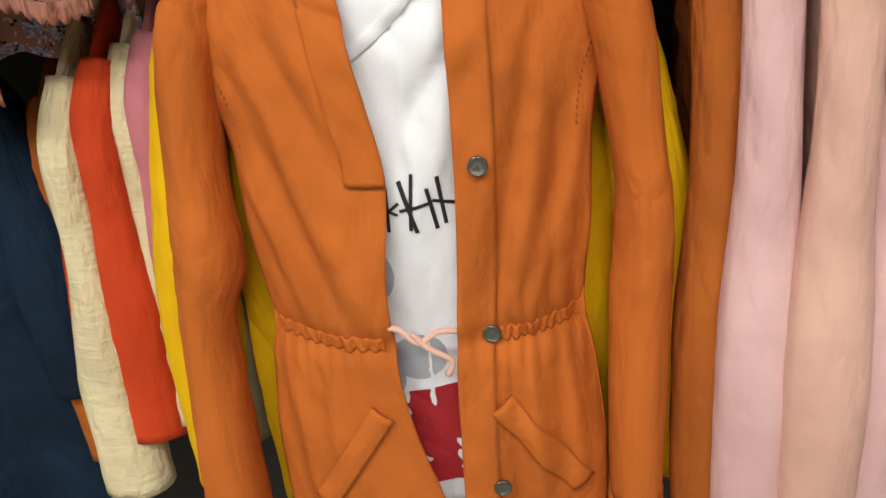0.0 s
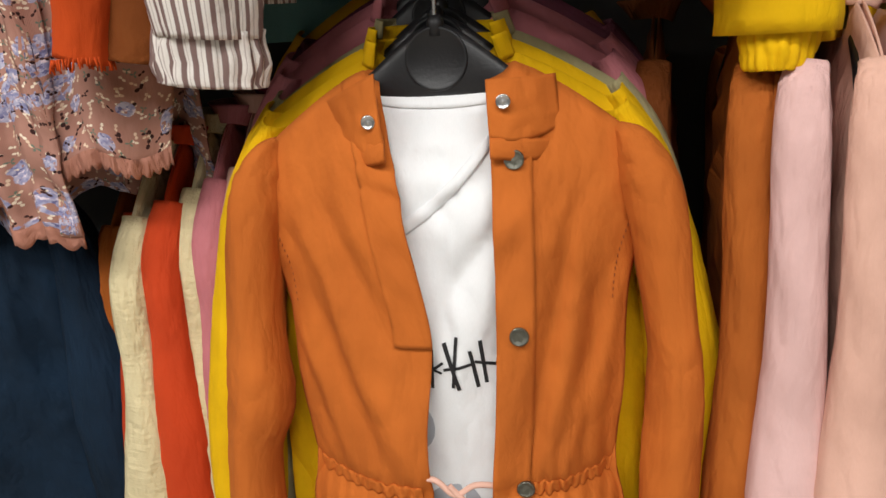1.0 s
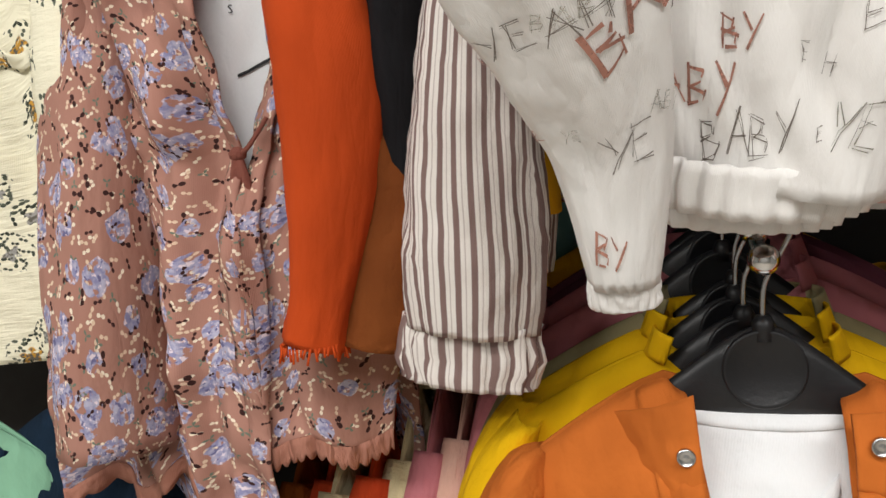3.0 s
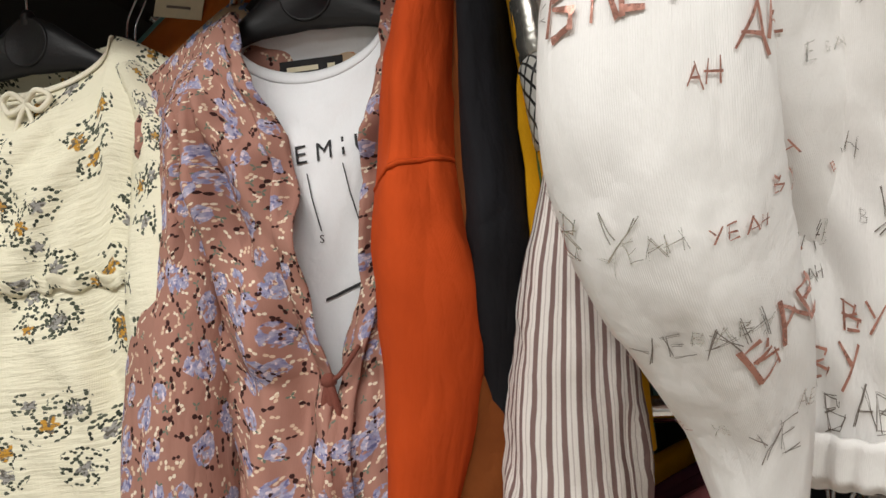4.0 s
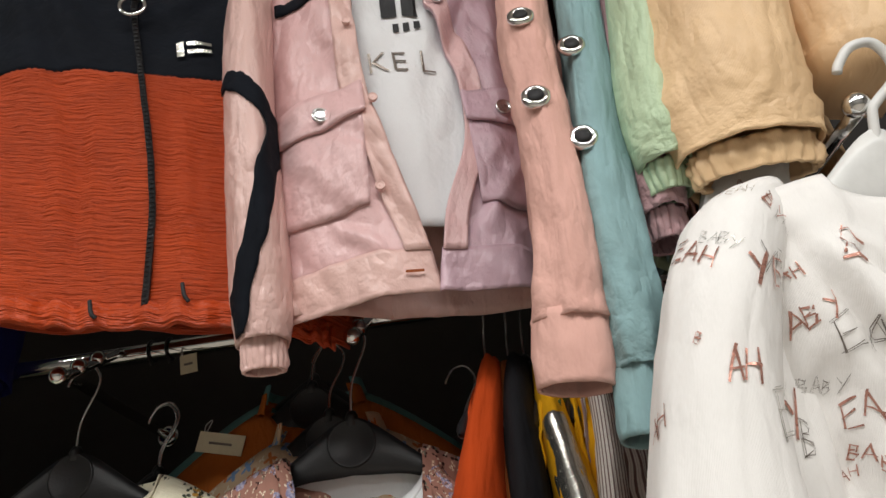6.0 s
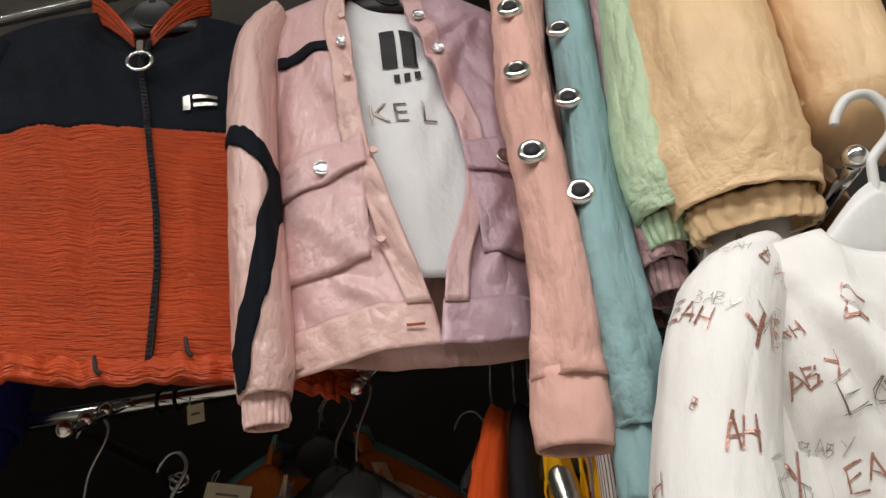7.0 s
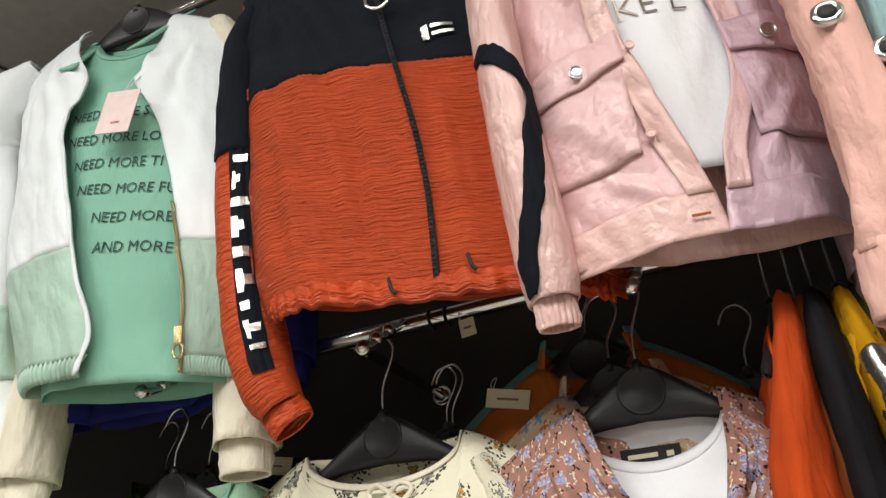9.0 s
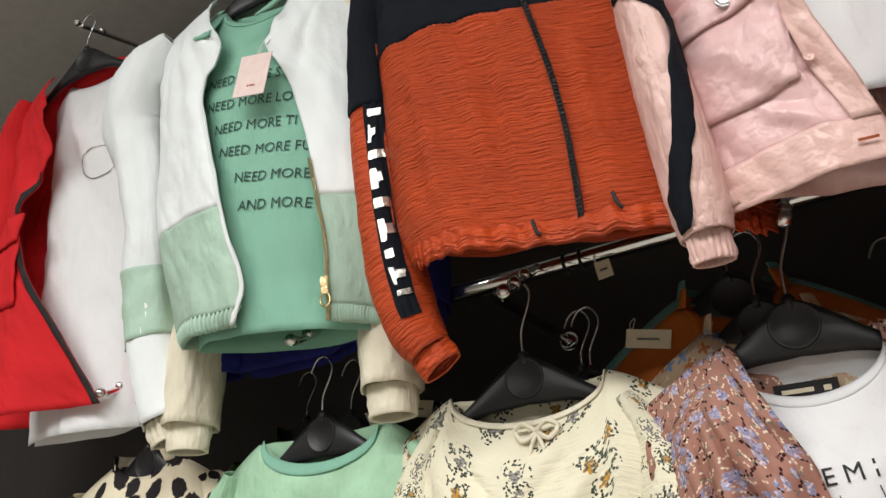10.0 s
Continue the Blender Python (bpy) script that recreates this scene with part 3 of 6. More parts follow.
def sleeve(parent, mat, pts, folds=0.006, seed=1.0, cuff=None, gather=0.0, name="sleeve", nu=18, nv=34, label=""):
    """A hanging sleeve; cuff: (material, length, radius factor, label)."""
    arm = tube(name, pts, mat, parent, nu, nv, folds, 2.4, seed, gather, label=label)
    if cuff:
        cm, ln, k, lab = cuff
        x, y, z, a, b = pts[-1]
        q = spline(pts, 0.93)
        d = np.subtract(pts[-1][:3], q[:3])
        d = d / np.linalg.norm(d) * ln
        rows = [(x - d[0] * 0.15, y - d[1] * 0.15, z - d[2] * 0.15, a * k, b * k * 0.75), (x + d[0] * 0.5, y + d[1] * 0.5, z + d[2] * 0.5, a * k * 1.04, b * k * 0.7), (x + d[0], y + d[1], z + d[2], a * k * 0.97, b * k * 0.6)]
        base = tube_fn(rows, 0.005, 3.0, seed + 3)
        ruff = 0.045 if gather else 0.008

        def fn(u, v):
            p, q2 = base(u, v), spline(rows, v)
            c = Vector(q2[:3])
            return c + (p - c) * (1 + ruff * math.sin(u * 2 * math.pi * 19 + 2 * wob(u * 9, v * 2, seed)))
        grid("cuff", fn, 96 if gather else 32, 8, cm, arm, (math.pi * (a + b), ln), True, 0.003, lab)


def arms(parent, mat, W, L, drop=0.055, out=0.03, r=(0.05, 0.04, 0.03), fwd=-0.01, cuff=None, seed=1.0, gather=0.0, folds=0.007, right=1.0):
    """Both sleeves, hanging straight down from the shoulder ends."""
    for s in (-1, 1):
        x = s * W
        full, L = L, L * (right if s > 0 else 1.0)
        pts = [(x - s * 0.03, 0, -drop * 0.75, 0.012, r[0] * 0.55), (x + s * 0.002, 0.004, -drop - 0.05, r[0] * 0.5, r[0] * 0.72), (x + s * out * 0.5, fwd * 0.4, -drop - L * 0.35, r[0] * 0.72, r[0] * 0.8),
               (x + s * out * 0.8, fwd, -drop - L * 0.65, r[1], r[1] * 1.2), (x + s * out, fwd * 1.4, -drop - L, r[2], r[2] * 1.2)]
        sleeve(parent, mat, pts, folds, seed + s, cuff, gather)
        L = full


def collar(parent, mat, neck, h=0.045, dip=0.0, open_front=0.0, stand=0.012, seed=1.0, name="collar", y0=0.0, back=0.012):
    """A band round the neck; open_front: half of the gap at the front, in radians."""

    def fn(u, v):
        a = -math.pi / 2 + open_front + u * (2 * math.pi - 2 * open_front)
        x, y = (neck + 0.004) * math.cos(a), 0.03 * math.sin(a)
        z = -0.006 + v * h - (dip * max(0.0, -math.sin(a)) ** 2) * (1 - 0.3 * v)
        return Vector((x * (1 + 0.12 * (1 - v)), y0 + y + 0.002 * wob(u * 9, v, seed) + back * v * math.sin(a), z))

    return grid(name, fn, 40, 6, mat, parent, (neck * 6, h))


def button(parent, p, r, mat, name="button", tilt=0.0, normal=(0, -1, 0)):
    m = Matrix.Translation(p) @ Vector(normal).to_track_quat("Z", "Y").to_matrix().to_4x4()
    return lathe(name, [(r * 0.94, -0.001), (r, 0.001), (r, 0.0028), (r * 0.86, 0.0036), (r * 0.8, 0.003), (r * 0.3, 0.0026), (0.0004, 0.0034)], m, mat, parent, 18)


def hanger(m, mat="plastic", W=0.2, disc=True, label="black plastic clothes hanger with a steel hook", hook_up=0.055, group="clothes hangers"):
    t = thing("clothes_hanger", m, label, "hanger", group)

    def fn(u, v):
        x = (v * 2 - 1) * W
        a = abs(x) / W
        zc = 0.004 - 0.088 * a ** 1.4
        hh = 0.026 * math.exp(-(a / 0.34) ** 2) + 0.009
        k = 2 * math.pi * u
        e = min(1.0, (1 - a) / 0.04 + 0.2)
        return Vector((x, 0.011 * a * a + 0.006 * e * math.cos(k), zc + hh * e * math.sin(k)))

    grid("shoulder_bar", fn, 10, 40, M[mat], t, (0.06, 0.4), True, 0)
    if disc:
        lathe("disc", [(0.0285, -0.0055), (0.0285, 0.0062), (0.027, 0.0072), (0.0255, 0.0062), (0.0004, 0.0062)], pose(0, 0, 0.006, 90, 0, 0), M[mat], t, 24)
        lathe("collar_ring", [(0.008, 0.0), (0.008, 0.012), (0.005, 0.018), (0.003, 0.018)], pose(0, 0, 0.026), M[mat], t, 12)
    h = hook_up
    pts = [(0, 0, 0.02), (0, 0, 0.04 + h * 0.3), (0.004, 0, 0.04 + h * 0.6), (0.018, 0, 0.045 + h), (0.019, 0, 0.062 + h), (0.007, 0, 0.077 + h), (-0.01, 0, 0.074 + h), (-0.02, 0, 0.06 + h), (-0.022, 0, 0.053 + h)]
    wire("hook", pts, 0.0019 if mat == "plastic" else 0.004, M["wire"] if mat == "plastic" else M[mat], t, 40)
    return t


def front_arm(x, z_tip, y_tip, z_rail, y_rail, balls=3, x_rail=None):
    """A sloping chrome display arm on a rail, with balls that stop the hangers."""
    xr = x if x_rail is None else x_rail
    t = thing("display_arm", pose(0, 0, 0), "sloping chrome display arm with stop balls on the rail", "clothes rail", "display arms on the rails")
    a, b = Vector((xr, y_rail - 0.012, z_rail)), Vector((x, y_tip, z_tip))
    bar = wire("bar", [a, a.lerp(b, 0.5), b], 0.006, M["chrome"], t, 6, nu=10)
    for i in range(balls):
        c = a.lerp(b, 1.0 - 0.3 * i) + Vector((0, 0, 0.005))
        lathe("ball", [(0.0105 * math.sin(math.pi * k / 10) + 1e-4, -0.0105 * math.cos(math.pi * k / 10)) for k in range(11)], Matrix.Translation(c), M["chrome"], bar, 16)
    return t


def simple_garment(name, m, mat, label, category="jacket", W=0.2, L=0.62, hem=None, sleeves=True, SL=0.5, seed=1.0, neck=0.06, col=True, group="", cuff=None, hang=True, D=0.04, folds=0.01, dip=0.03,
                   r=(0.05, 0.04, 0.03), out=0.03, drop=0.06, cmat=None, hangmat="plastic", fwd=-0.01, gather=0.0):
    t = thing(name, m, label, category, group)
    b = Body(W=W, L=L, hem=hem, seed=seed, neck=neck, D=D, folds=folds, dip=dip, drop=drop)
    b.panel("front", -1.0, 1.0, mat, t, -1)
    b.panel("back", -1.0, 1.0, mat, t, 1, 20, 30)
    if sleeves:
        arms(t, mat, W, SL, drop=drop, seed=seed, cuff=cuff, r=r, out=out, fwd=fwd, gather=gather)
    if col:
        collar(t, cmat or mat, neck, 0.022, dip * 0.5, 0.95, seed=seed, back=0.018)
    if hang:
        hanger(m @ pose(0, 0.0, -0.012), hangmat, W * 0.85)
    return t, b


# ---------------------------------------------------------------- the room
def wall(name, lo, hi, mat, label, category="wall"):
    return tagged(box(name, lo, hi, mat), label, category, kind="structure")


wall("floor", (-4.2, -4.2, -0.1), (3.2, 0.62, 0.0), M["floor_tile"], "beige tiled shop floor", "floor")
wall("ceiling", (-4.2, -4.2, 3.26), (3.2, 0.62, 3.36), M["ceiling_paint"], "off-white painted shop ceiling", "ceiling")
wall("wall_north", (-4.2, 0.52, 0.0), (3.2, 0.62, 3.26), M["wall_paint"], "dark charcoal wall behind the clothes rails")
wall("wall_south", (-4.2, -4.2, 0.0), (3.2, -4.1, 3.26), M["wall_grey"], "plain grey shop wall")
wall("wall_west", (-4.2, -4.1, 0.0), (-4.1, 0.52, 3.26), M["wall_grey"], "plain grey shop wall")
wall("wall_east", (3.1, -4.1, 0.0), (3.2, 0.52, 3.26), M["wall_grey"], "plain grey shop wall")

RAIL_Y, R1, R2, R3 = 0.18, 1.515, 2.117, 3.02


def rail(z, x0, x1, y=RAIL_Y):
    t = thing("clothes_rail", pose(0, 0, 0), "round chrome clothes rail fixed along the wall", "clothes rail", "wall rails")
    wire("tube", [(x0, y, z), ((x0 + x1) / 2, y, z), (x1, y, z)], 0.0125, M["chrome"], t, 4, nu=16)
    x = x0 + 0.06
    while x < x1:
        wire("bracket", [(x, y, z), (x, (y + 0.52) / 2, z), (x, 0.525, z)], 0.008, M["chrome"], t, 4)
        lathe("flange", [(0.02, 0), (0.02, 0.006), (0.012, 0.009)], pose(x, 0.52, z, 90, 0, 0), M["chrome"], t, 16)
        x += 1.1
    return t


rail(R1, -3.2, 1.6)
rail(R2, -3.2, 1.6)
rail(R3, -3.2, 1.6)

# ---------------------------------------------------------------- lower rail: orange jacket and what hangs behind it
front_arm(-0.073, 1.462, 0.022, R1, RAIL_Y, 3)
OJ = pose(-0.07, 0.055, 1.38)


def orange_jacket():
    t = thing("jacket", OJ, "open orange cotton twill jacket with gathered waist and pewter buttons", "jacket")
    b = Body(W=0.192, L=0.68, hem=0.185, D=0.062, drop=0.084, neck=0.066, dip=0.02, folds=0.005, freq=7, seed=2.3, waist=0.405,
             shape=run((0, 0.205), (0.08, 0.196), (0.215, 0.17), (0.41, 0.164), (0.55, 0.156), (0.62, 0.165), (0.8, 0.176), (1, 0.174)),
             creases=((-0.15, -0.1, -0.03, -0.4, 0.013, 0.007), (-0.12, -0.19, -0.055, -0.38, 0.01, 0.006), (-0.165, -0.2, -0.1, -0.4, 0.009, 0.005), (-0.1, -0.09, -0.035, -0.24, 0.012, 0.005),
                      (0.14, -0.12, 0.085, -0.4, 0.012, 0.007), (0.17, -0.18, 0.1, -0.41, 0.01, 0.006), (0.15, -0.26, 0.13, -0.4, 0.009, 0.005),
                      (-0.14, -0.45, -0.125, -0.62, 0.012, 0.008), (-0.09, -0.43, -0.1, -0.55, 0.01, 0.006), (0.1, -0.43, 0.11, -0.62, 0.012, 0.008), (0.14, -0.43, 0.15, -0.6, 0.01, 0.006)))
    xl = run((0, -0.054), (0.1, -0.04), (0.2, -0.029), (0.3, -0.016), (0.36, -0.014), (0.5, -0.023), (0.67, -0.018), (0.86, 0.008), (1, 0.022))
    xr = run((0, 0.048), (0.14, 0.049), (0.3, 0.049), (0.46, 0.044), (0.63, 0.035), (0.86, 0.03), (1, 0.028))
    b.panel("right_front", -1.0, xl, M["orange"], t, -1, 40, 70)
    b.panel("left_front", xr, 1.0, M["orange"], t, -1, 40, 70)
    b.panel("back", -1.0, 1.0, M["orange"], t, 1, 24, 30)
    lift = b.lifted(-0.004)
    # button stands along both edges
    lift.panel("placket", lambda v: xr(v) - 0.001, lambda v: xr(v) + 0.034, M["orange"], t, -1, 8, 70)
    lift.panel("placket", lambda v: xl(v) - 0.034, lambda v: xl(v) + 0.001, M["orange"], t, -1, 8, 50, 0.0, 0.35)
    # collar in two halves, folded open, each with its stand below
    for s, cs in ((-1, ((-0.05, -0.002), (-0.105, -0.026), (-0.044, -0.064), (-0.09, -0.068))), (1, ((0.046, -0.012), (0.104, -0.012), (0.048, -0.06), (0.108, -0.056)))):
        def fn(u, v, cs=cs, s=s):
            p = [(cs[0][k] * (1 - u) + cs[1][k] * u) * (1 - v) + (cs[2][k] * (1 - u) + cs[3][k] * u) * v for k in (0, 1)]
            y = -0.046 + 0.036 * u * u - 0.003 * math.sin(math.pi * v) - 0.008 * v - 0.002 * wob(u * 5, v * 5, s)
            return Vector((p[0], y, p[1] - 0.006 * math.sin(math.pi * u) * v))
        grid("collar", fn, 18, 14, M["orange"], t, (0.06, 0.05), thick=0.003)

        def tab(u, v, cs=cs, s=s):
            x = cs[2][0] * (1 - u) + (cs[3][0] * 0.94) * u
            return Vector((x, -0.054 + 0.03 * u * u - 0.002 * math.sin(math.pi * v), -0.06 - 0.018 * v - 0.006 * u + 0.002 * wob(u * 8, v, s)))
        grid("collar_stand", tab, 14, 5, M["orange"], t, (0.06, 0.02), thick=0.003)
    # sleeves
    L = [(-0.158, 0.008, -0.064, 0.006, 0.018), (-0.174, 0.004, -0.084, 0.02, 0.034), (-0.189, 0, -0.13, 0.029, 0.038), (-0.203, -0.006, -0.24, 0.027, 0.034), (-0.209, -0.012, -0.325, 0.033, 0.036), (-0.223, -0.015, -0.39, 0.027, 0.034), (-0.231, -0.018, -0.54, 0.031, 0.036), (-0.236, -0.018, -0.64, 0.033, 0.034)]
    R = [(0.158, 0.008, -0.064, 0.006, 0.018), (0.174, 0.004, -0.084, 0.02, 0.034), (0.191, 0, -0.13, 0.028, 0.038), (0.208, -0.006, -0.25, 0.023, 0.034), (0.212, -0.012, -0.32, 0.026, 0.034), (0.207, -0.018, -0.42, 0.027, 0.034), (0.203, -0.02, -0.61, 0.024, 0.036)]
    sleeve(t, M["orange"], L, 0.008, 1.2, (M["orange"], 0.05, 1.04, ""), nv=50)
    sleeve(t, M["orange"], R, 0.007, 4.2, (M["orange"], 0.05, 1.04, ""), nv=50)
    # slanting welt pockets, waist casing
    for s in (-1, 1):
        def welt(u, v, s=s):
            x = s * (0.052 + 0.078 * v - 0.02 * u) + (0.03 if s > 0 else 0.0)
            return b.put(x, -0.468 - 0.118 * v - 0.014 * u, 0.004 + 0.003 * math.sin(math.pi * u))(0, 0)
        grid("pocket_welt", welt, 8, 20, M["orange"], t, (0.025, 0.13), thick=0.003)

        def casing(u, v, s=s):
            x = -0.152 + 0.12 * u if s < 0 else 0.075 + 0.08 * u
            return b.put(x, -0.396 - 0.014 * v + 0.0015 * math.sin(u * 60), 0.002 + 0.0025 * math.sin(math.pi * v) * (1 + 0.6 * math.sin(u * 75)))(0, 0)
        grid("waist_casing", casing, 90, 5, M["orange"], t, (0.12, 0.014), thick=0.002)
    for z in (-0.08, -0.235, -0.4, -0.565):
        p = lift.put(0.068, z, 0.004)(0, 0)
        button(t, p, 0.0088, M["pewter"])
    for x, z in ((0.061, -0.03), (-0.056, -0.042)):
        button(t, Vector((x, -0.054, z)), 0.0064, M["wire"], "snap")
    # seam stitching at both armholes
    for s in (-1, 1):
        for k in range(22):
            v = 0.03 + k * 0.011
            p = b.at(s * (b.hw(v) - 0.024 + 0.01 * math.sin(v * 6)), v)
            wire("stitch", [p + Vector((0, -0.0016, 0.0015)), p + Vector((0, -0.0022, 0)), p + Vector((0, -0.0016, -0.0015))], 0.0005, M["thread"], t, 2, nu=4)
    hanger(OJ @ pose(0, -0.004, 0.0, 0, 0, 0), W=0.165)
    # the white shirt inside
    tee = thing("t_shirt", OJ @ pose(0.004, 0.004, -0.012), "white cotton t-shirt with a black scribbled print, inside the jacket", "t-shirt")
    tb = Body(W=0.165, L=0.6, D=0.04, drop=0.06, neck=0.075, dip=0.014, folds=0.008, freq=7, seed=5.1)
    tb.panel("front", -0.5, 0.5, M["white"], tee, -1, 40, 60)
    tb.panel("back", -0.5, 0.5, M["white"], tee, 1, 20, 30)

    def band(u, v):
        x = (u * 2 - 1) * 0.074
        p = tb.put(x, tb.top(x) - 0.011 * v, 0.0022)(0, 0)
        return p
    grid("neckband", band, 30, 3, M["white"], tee, (0.16, 0.012))

    def vfold(u, v):
        x = -0.045 + 0.085 * u
        z = -0.125 + 0.045 * u + 0.03 * u * u - 0.014 * v
        return tb.put(x, z, 0.002 + 0.0016 * math.sin(math.pi * v))(0, 0)
    grid("v_neck_trim", vfold, 24, 6, M["white"], tee, (0.1, 0.014))
    # scribbled strokes
    put = tb.put(0.0, -0.262, 0.002)
    strokes = []
    for x0, z0, x1, z1, w in ((-0.03, .022, -.026, -.02, .0016), (-.034, .002, -.012, -.008, .0014), (-.02, .018, -.022, -.024, .0016), (-.03, -.012, -.01, .004, .0014), (-.008, .024, .004, -.026, .002),
                              (-.01, -.004, .02, .002, .0016), (.004, .03, -.002, -.024, .0016), (.016, .016, .022, -.024, .0018), (.026, .026, .03, -.02, .0018), (.02, .004, .044, -.002, .0016)):
        d = Vector((x1 - x0, z1 - z0)).normalized() * w
        strokes.append([(x0 - d.y, z0 + d.x), (x0 + d.y, z0 - d.x), (x1 + d.y, z1 - d.x), (x1 - d.y, z1 + d.x)])
    for k in strokes:
        flat_shape("print_stroke", [k], put, M["ink"], tee, 3)

    def disc(cx, cz, rx, rz, n=18):
        return [(cx + rx * math.cos(k * 2 * math.pi / n), cz + rz * math.sin(k * 2 * math.pi / n)) for k in range(n)]
    put = tb.put(0.0, -0.4, 0.002)
    for k in (disc(-.045, .07, .022, .028), disc(-.01, -.02, .028, .024), disc(-.045, -.04, .02, .03)):
        flat_shape("print_patch", [k], put, M["grey_ink"], tee, 3)
    flat_shape("print_patch", [[(-.06, -.065), (.07, -.045), (.07, -.17), (-.06, -.17)]], tb.put(0, -0.4, 0.0016), M["red_ink"], tee, 6)
    # drawstring bow at the waist
    bow = [(-.05, -.062, -.39), (-.02, -.068, -.385), (.0, -.07, -.4), (.02, -.068, -.39), (.045, -.064, -.393)]
    wire("drawstring", bow, 0.003, M["peach_cotton"], t, 20)
    wire("drawstring", [(-.005, -.07, -.39), (.01, -.072, -.405), (.03, -.07, -.42), (.025, -.07, -.435)], 0.003, M["peach_cotton"], t, 16)



orange_jacket()
G1 = "jackets behind the orange one"
for i, (mat, y, z, x, lab) in enumerate((("yellow", 0.1, 1.39, -0.077, "bright yellow cotton twill jacket on a black hanger"), ("yellow", 0.122, 1.402, -0.08, "bright yellow cotton twill jacket on a black hanger"),
                                         ("khaki", 0.148, 1.41, -0.078, "khaki green cotton twill jacket on a black hanger"), ("dusty_pink", 0.178, 1.432, -0.084, "dusty pink cotton twill jacket on a black hanger"),
                                         ("dusty_pink", 0.208, 1.448, -0.084, "dusty pink cotton twill jacket on a black hanger"), ("mauve", 0.238, 1.455, -0.08, "dark mauve cotton twill jacket on a black hanger"),
                                         ("mauve", 0.26, 1.462, -0.08, "dark mauve cotton twill jacket on a black hanger"), ("mustard", 0.3, 1.472, -0.1, "mustard yellow jacket at the back of the arm"))):
    simple_garment("jacket", pose(x, y, z, 0, 0, random.uniform(-2, 2)), M[mat], lab, W=0.197, L=0.68, SL=0.55, seed=3.0 + i, group=G1, D=0.03, drop=0.075, neck=0.062, out=0.06 if i < 2 else 0.045)

def sideways(name, x, y, z, mat, label, category, rz=90, lean=0, W=0.2, SL=0.55, L=0.62, seed=1.0, group="", cuff=None, r=(0.055, 0.045, 0.036), gather=0.0, drop=0.07, hang=True, D=0.035):
    """A garment on a hanger that points at the wall, so that its near sleeve shows."""
    return simple_garment(name, pose(x, y, z, 0, lean, 0) @ pose(0, 0, 0, 0, 0, rz), mat, label, category, W=W, SL=SL, L=L, seed=seed, group=group, cuff=cuff, r=r, drop=drop, hang=hang, D=D, out=0.012, fwd=0.0, gather=gather)[0]


# ---------------------------------------------------------------- lower rail: the arm with cream and rust shirts
front_arm(-0.62, 1.48, 0.12, R1, RAIL_Y, 1)
G2 = "shirts on the next arm"
for i, (mat, x, y, z, lab) in enumerate((("rust", -0.475, 0.32, 1.285, "rust red cotton shirt hung sideways"), ("cream", -0.452, 0.28, 1.29, "cream crinkled cotton shirt hung sideways"), ("rust", -0.415, 0.29, 1.305, "rust red cotton shirt hung sideways"),
                                         ("cream", -0.388, 0.31, 1.315, "cream cotton shirt hung sideways"), ("dusty_pink", -0.36, 0.31, 1.325, "dusty pink cotton shirt hung sideways"),
                                         ("peach_cotton", -0.33, 0.32, 1.335, "peach cotton shirt hung sideways"), ("burgundy", -0.302, 0.32, 1.34, "burgundy cotton shirt hung sideways"))):
    sideways("shirt", x, y, z, M[mat], lab, "shirt", 90, 2, W=0.15, SL=0.42 + 0.06 * (i == 1), L=0.5, seed=21.0 + i, group=G2, r=(0.03, 0.032, 0.034), drop=0.09, hang=False, D=0.014)
sideways("jacket", -0.54, 0.36, 1.25, M["brown"], "brown cotton jacket hung sideways beside the shirts", "jacket", 90, 1, W=0.14, SL=0.46, L=0.5, seed=31, group=G2, r=(0.034, 0.036, 0.034), drop=0.08, hang=False, D=0.014)
simple_garment("denim_dress", pose(-0.74, 0.2, 1.3, 0, 0, 8), M["navy"], "dark navy denim dress with a gathered skirt", "dress", W=0.15, L=0.9, hem=0.22, SL=0.42, seed=33, hang=False, D=0.05, folds=0.016, r=(0.05, 0.05, 0.045))
simple_garment("pleated_dress", pose(-0.98, 0.16, 1.3, 0, 0, 5), M["mint_pleat"], "mint green pleated cotton dress", "dress", W=0.17, L=0.8, hem=0.25, sleeves=False, seed=35, hang=False, D=0.05, folds=0.02)

# ---------------------------------------------------------------- lower rail: jackets hung sideways on the other side
G3 = "jackets hung sideways on the lower rail"


for i, (mat, x, y, cat, lab) in enumerate((("dark_brown", 0.16, 0.36, "jacket", "dark brown cotton jacket hung sideways"), ("brown", 0.236, 0.25, "jacket", "brown cotton jacket hung sideways"), ("brown", 0.262, 0.25, "jacket", "brown cotton jacket hung sideways"),
                                           ("pale_pink", 0.268, 0.22, "shirt", "pale pink cotton shirt hung sideways"), ("peach_cotton", 0.32, 0.2, "shirt", "pale pink cotton shirt hung sideways"),
                                           ("pale_pink", 0.37, 0.22, "shirt", "peach pink cotton shirt hung sideways"), ("teal_denim", 0.42, 0.2, "jacket", "pale teal denim jacket hung sideways"), ("teal_denim", 0.5, 0.2, "jacket", "pale teal denim jacket hung sideways"))):
    sideways("jacket" if cat == "jacket" else "shirt", x, y, 1.415, M[mat], lab, cat, 82, SL=0.62, seed=40.0 + i, group=G3, r=(0.031, 0.031, 0.03), D=0.02)

# ---------------------------------------------------------------- middle rail
front_arm(-0.49, 2.036, 0.061, R2, RAIL_Y, 2)
front_arm(-0.835, 2.036, 0.051, R2, RAIL_Y, 3)
front_arm(-1.198, 2.047, 0.041, R2, RAIL_Y, 2)
front_arm(-1.66, 2.047, 0.041, R2, RAIL_Y, 2)


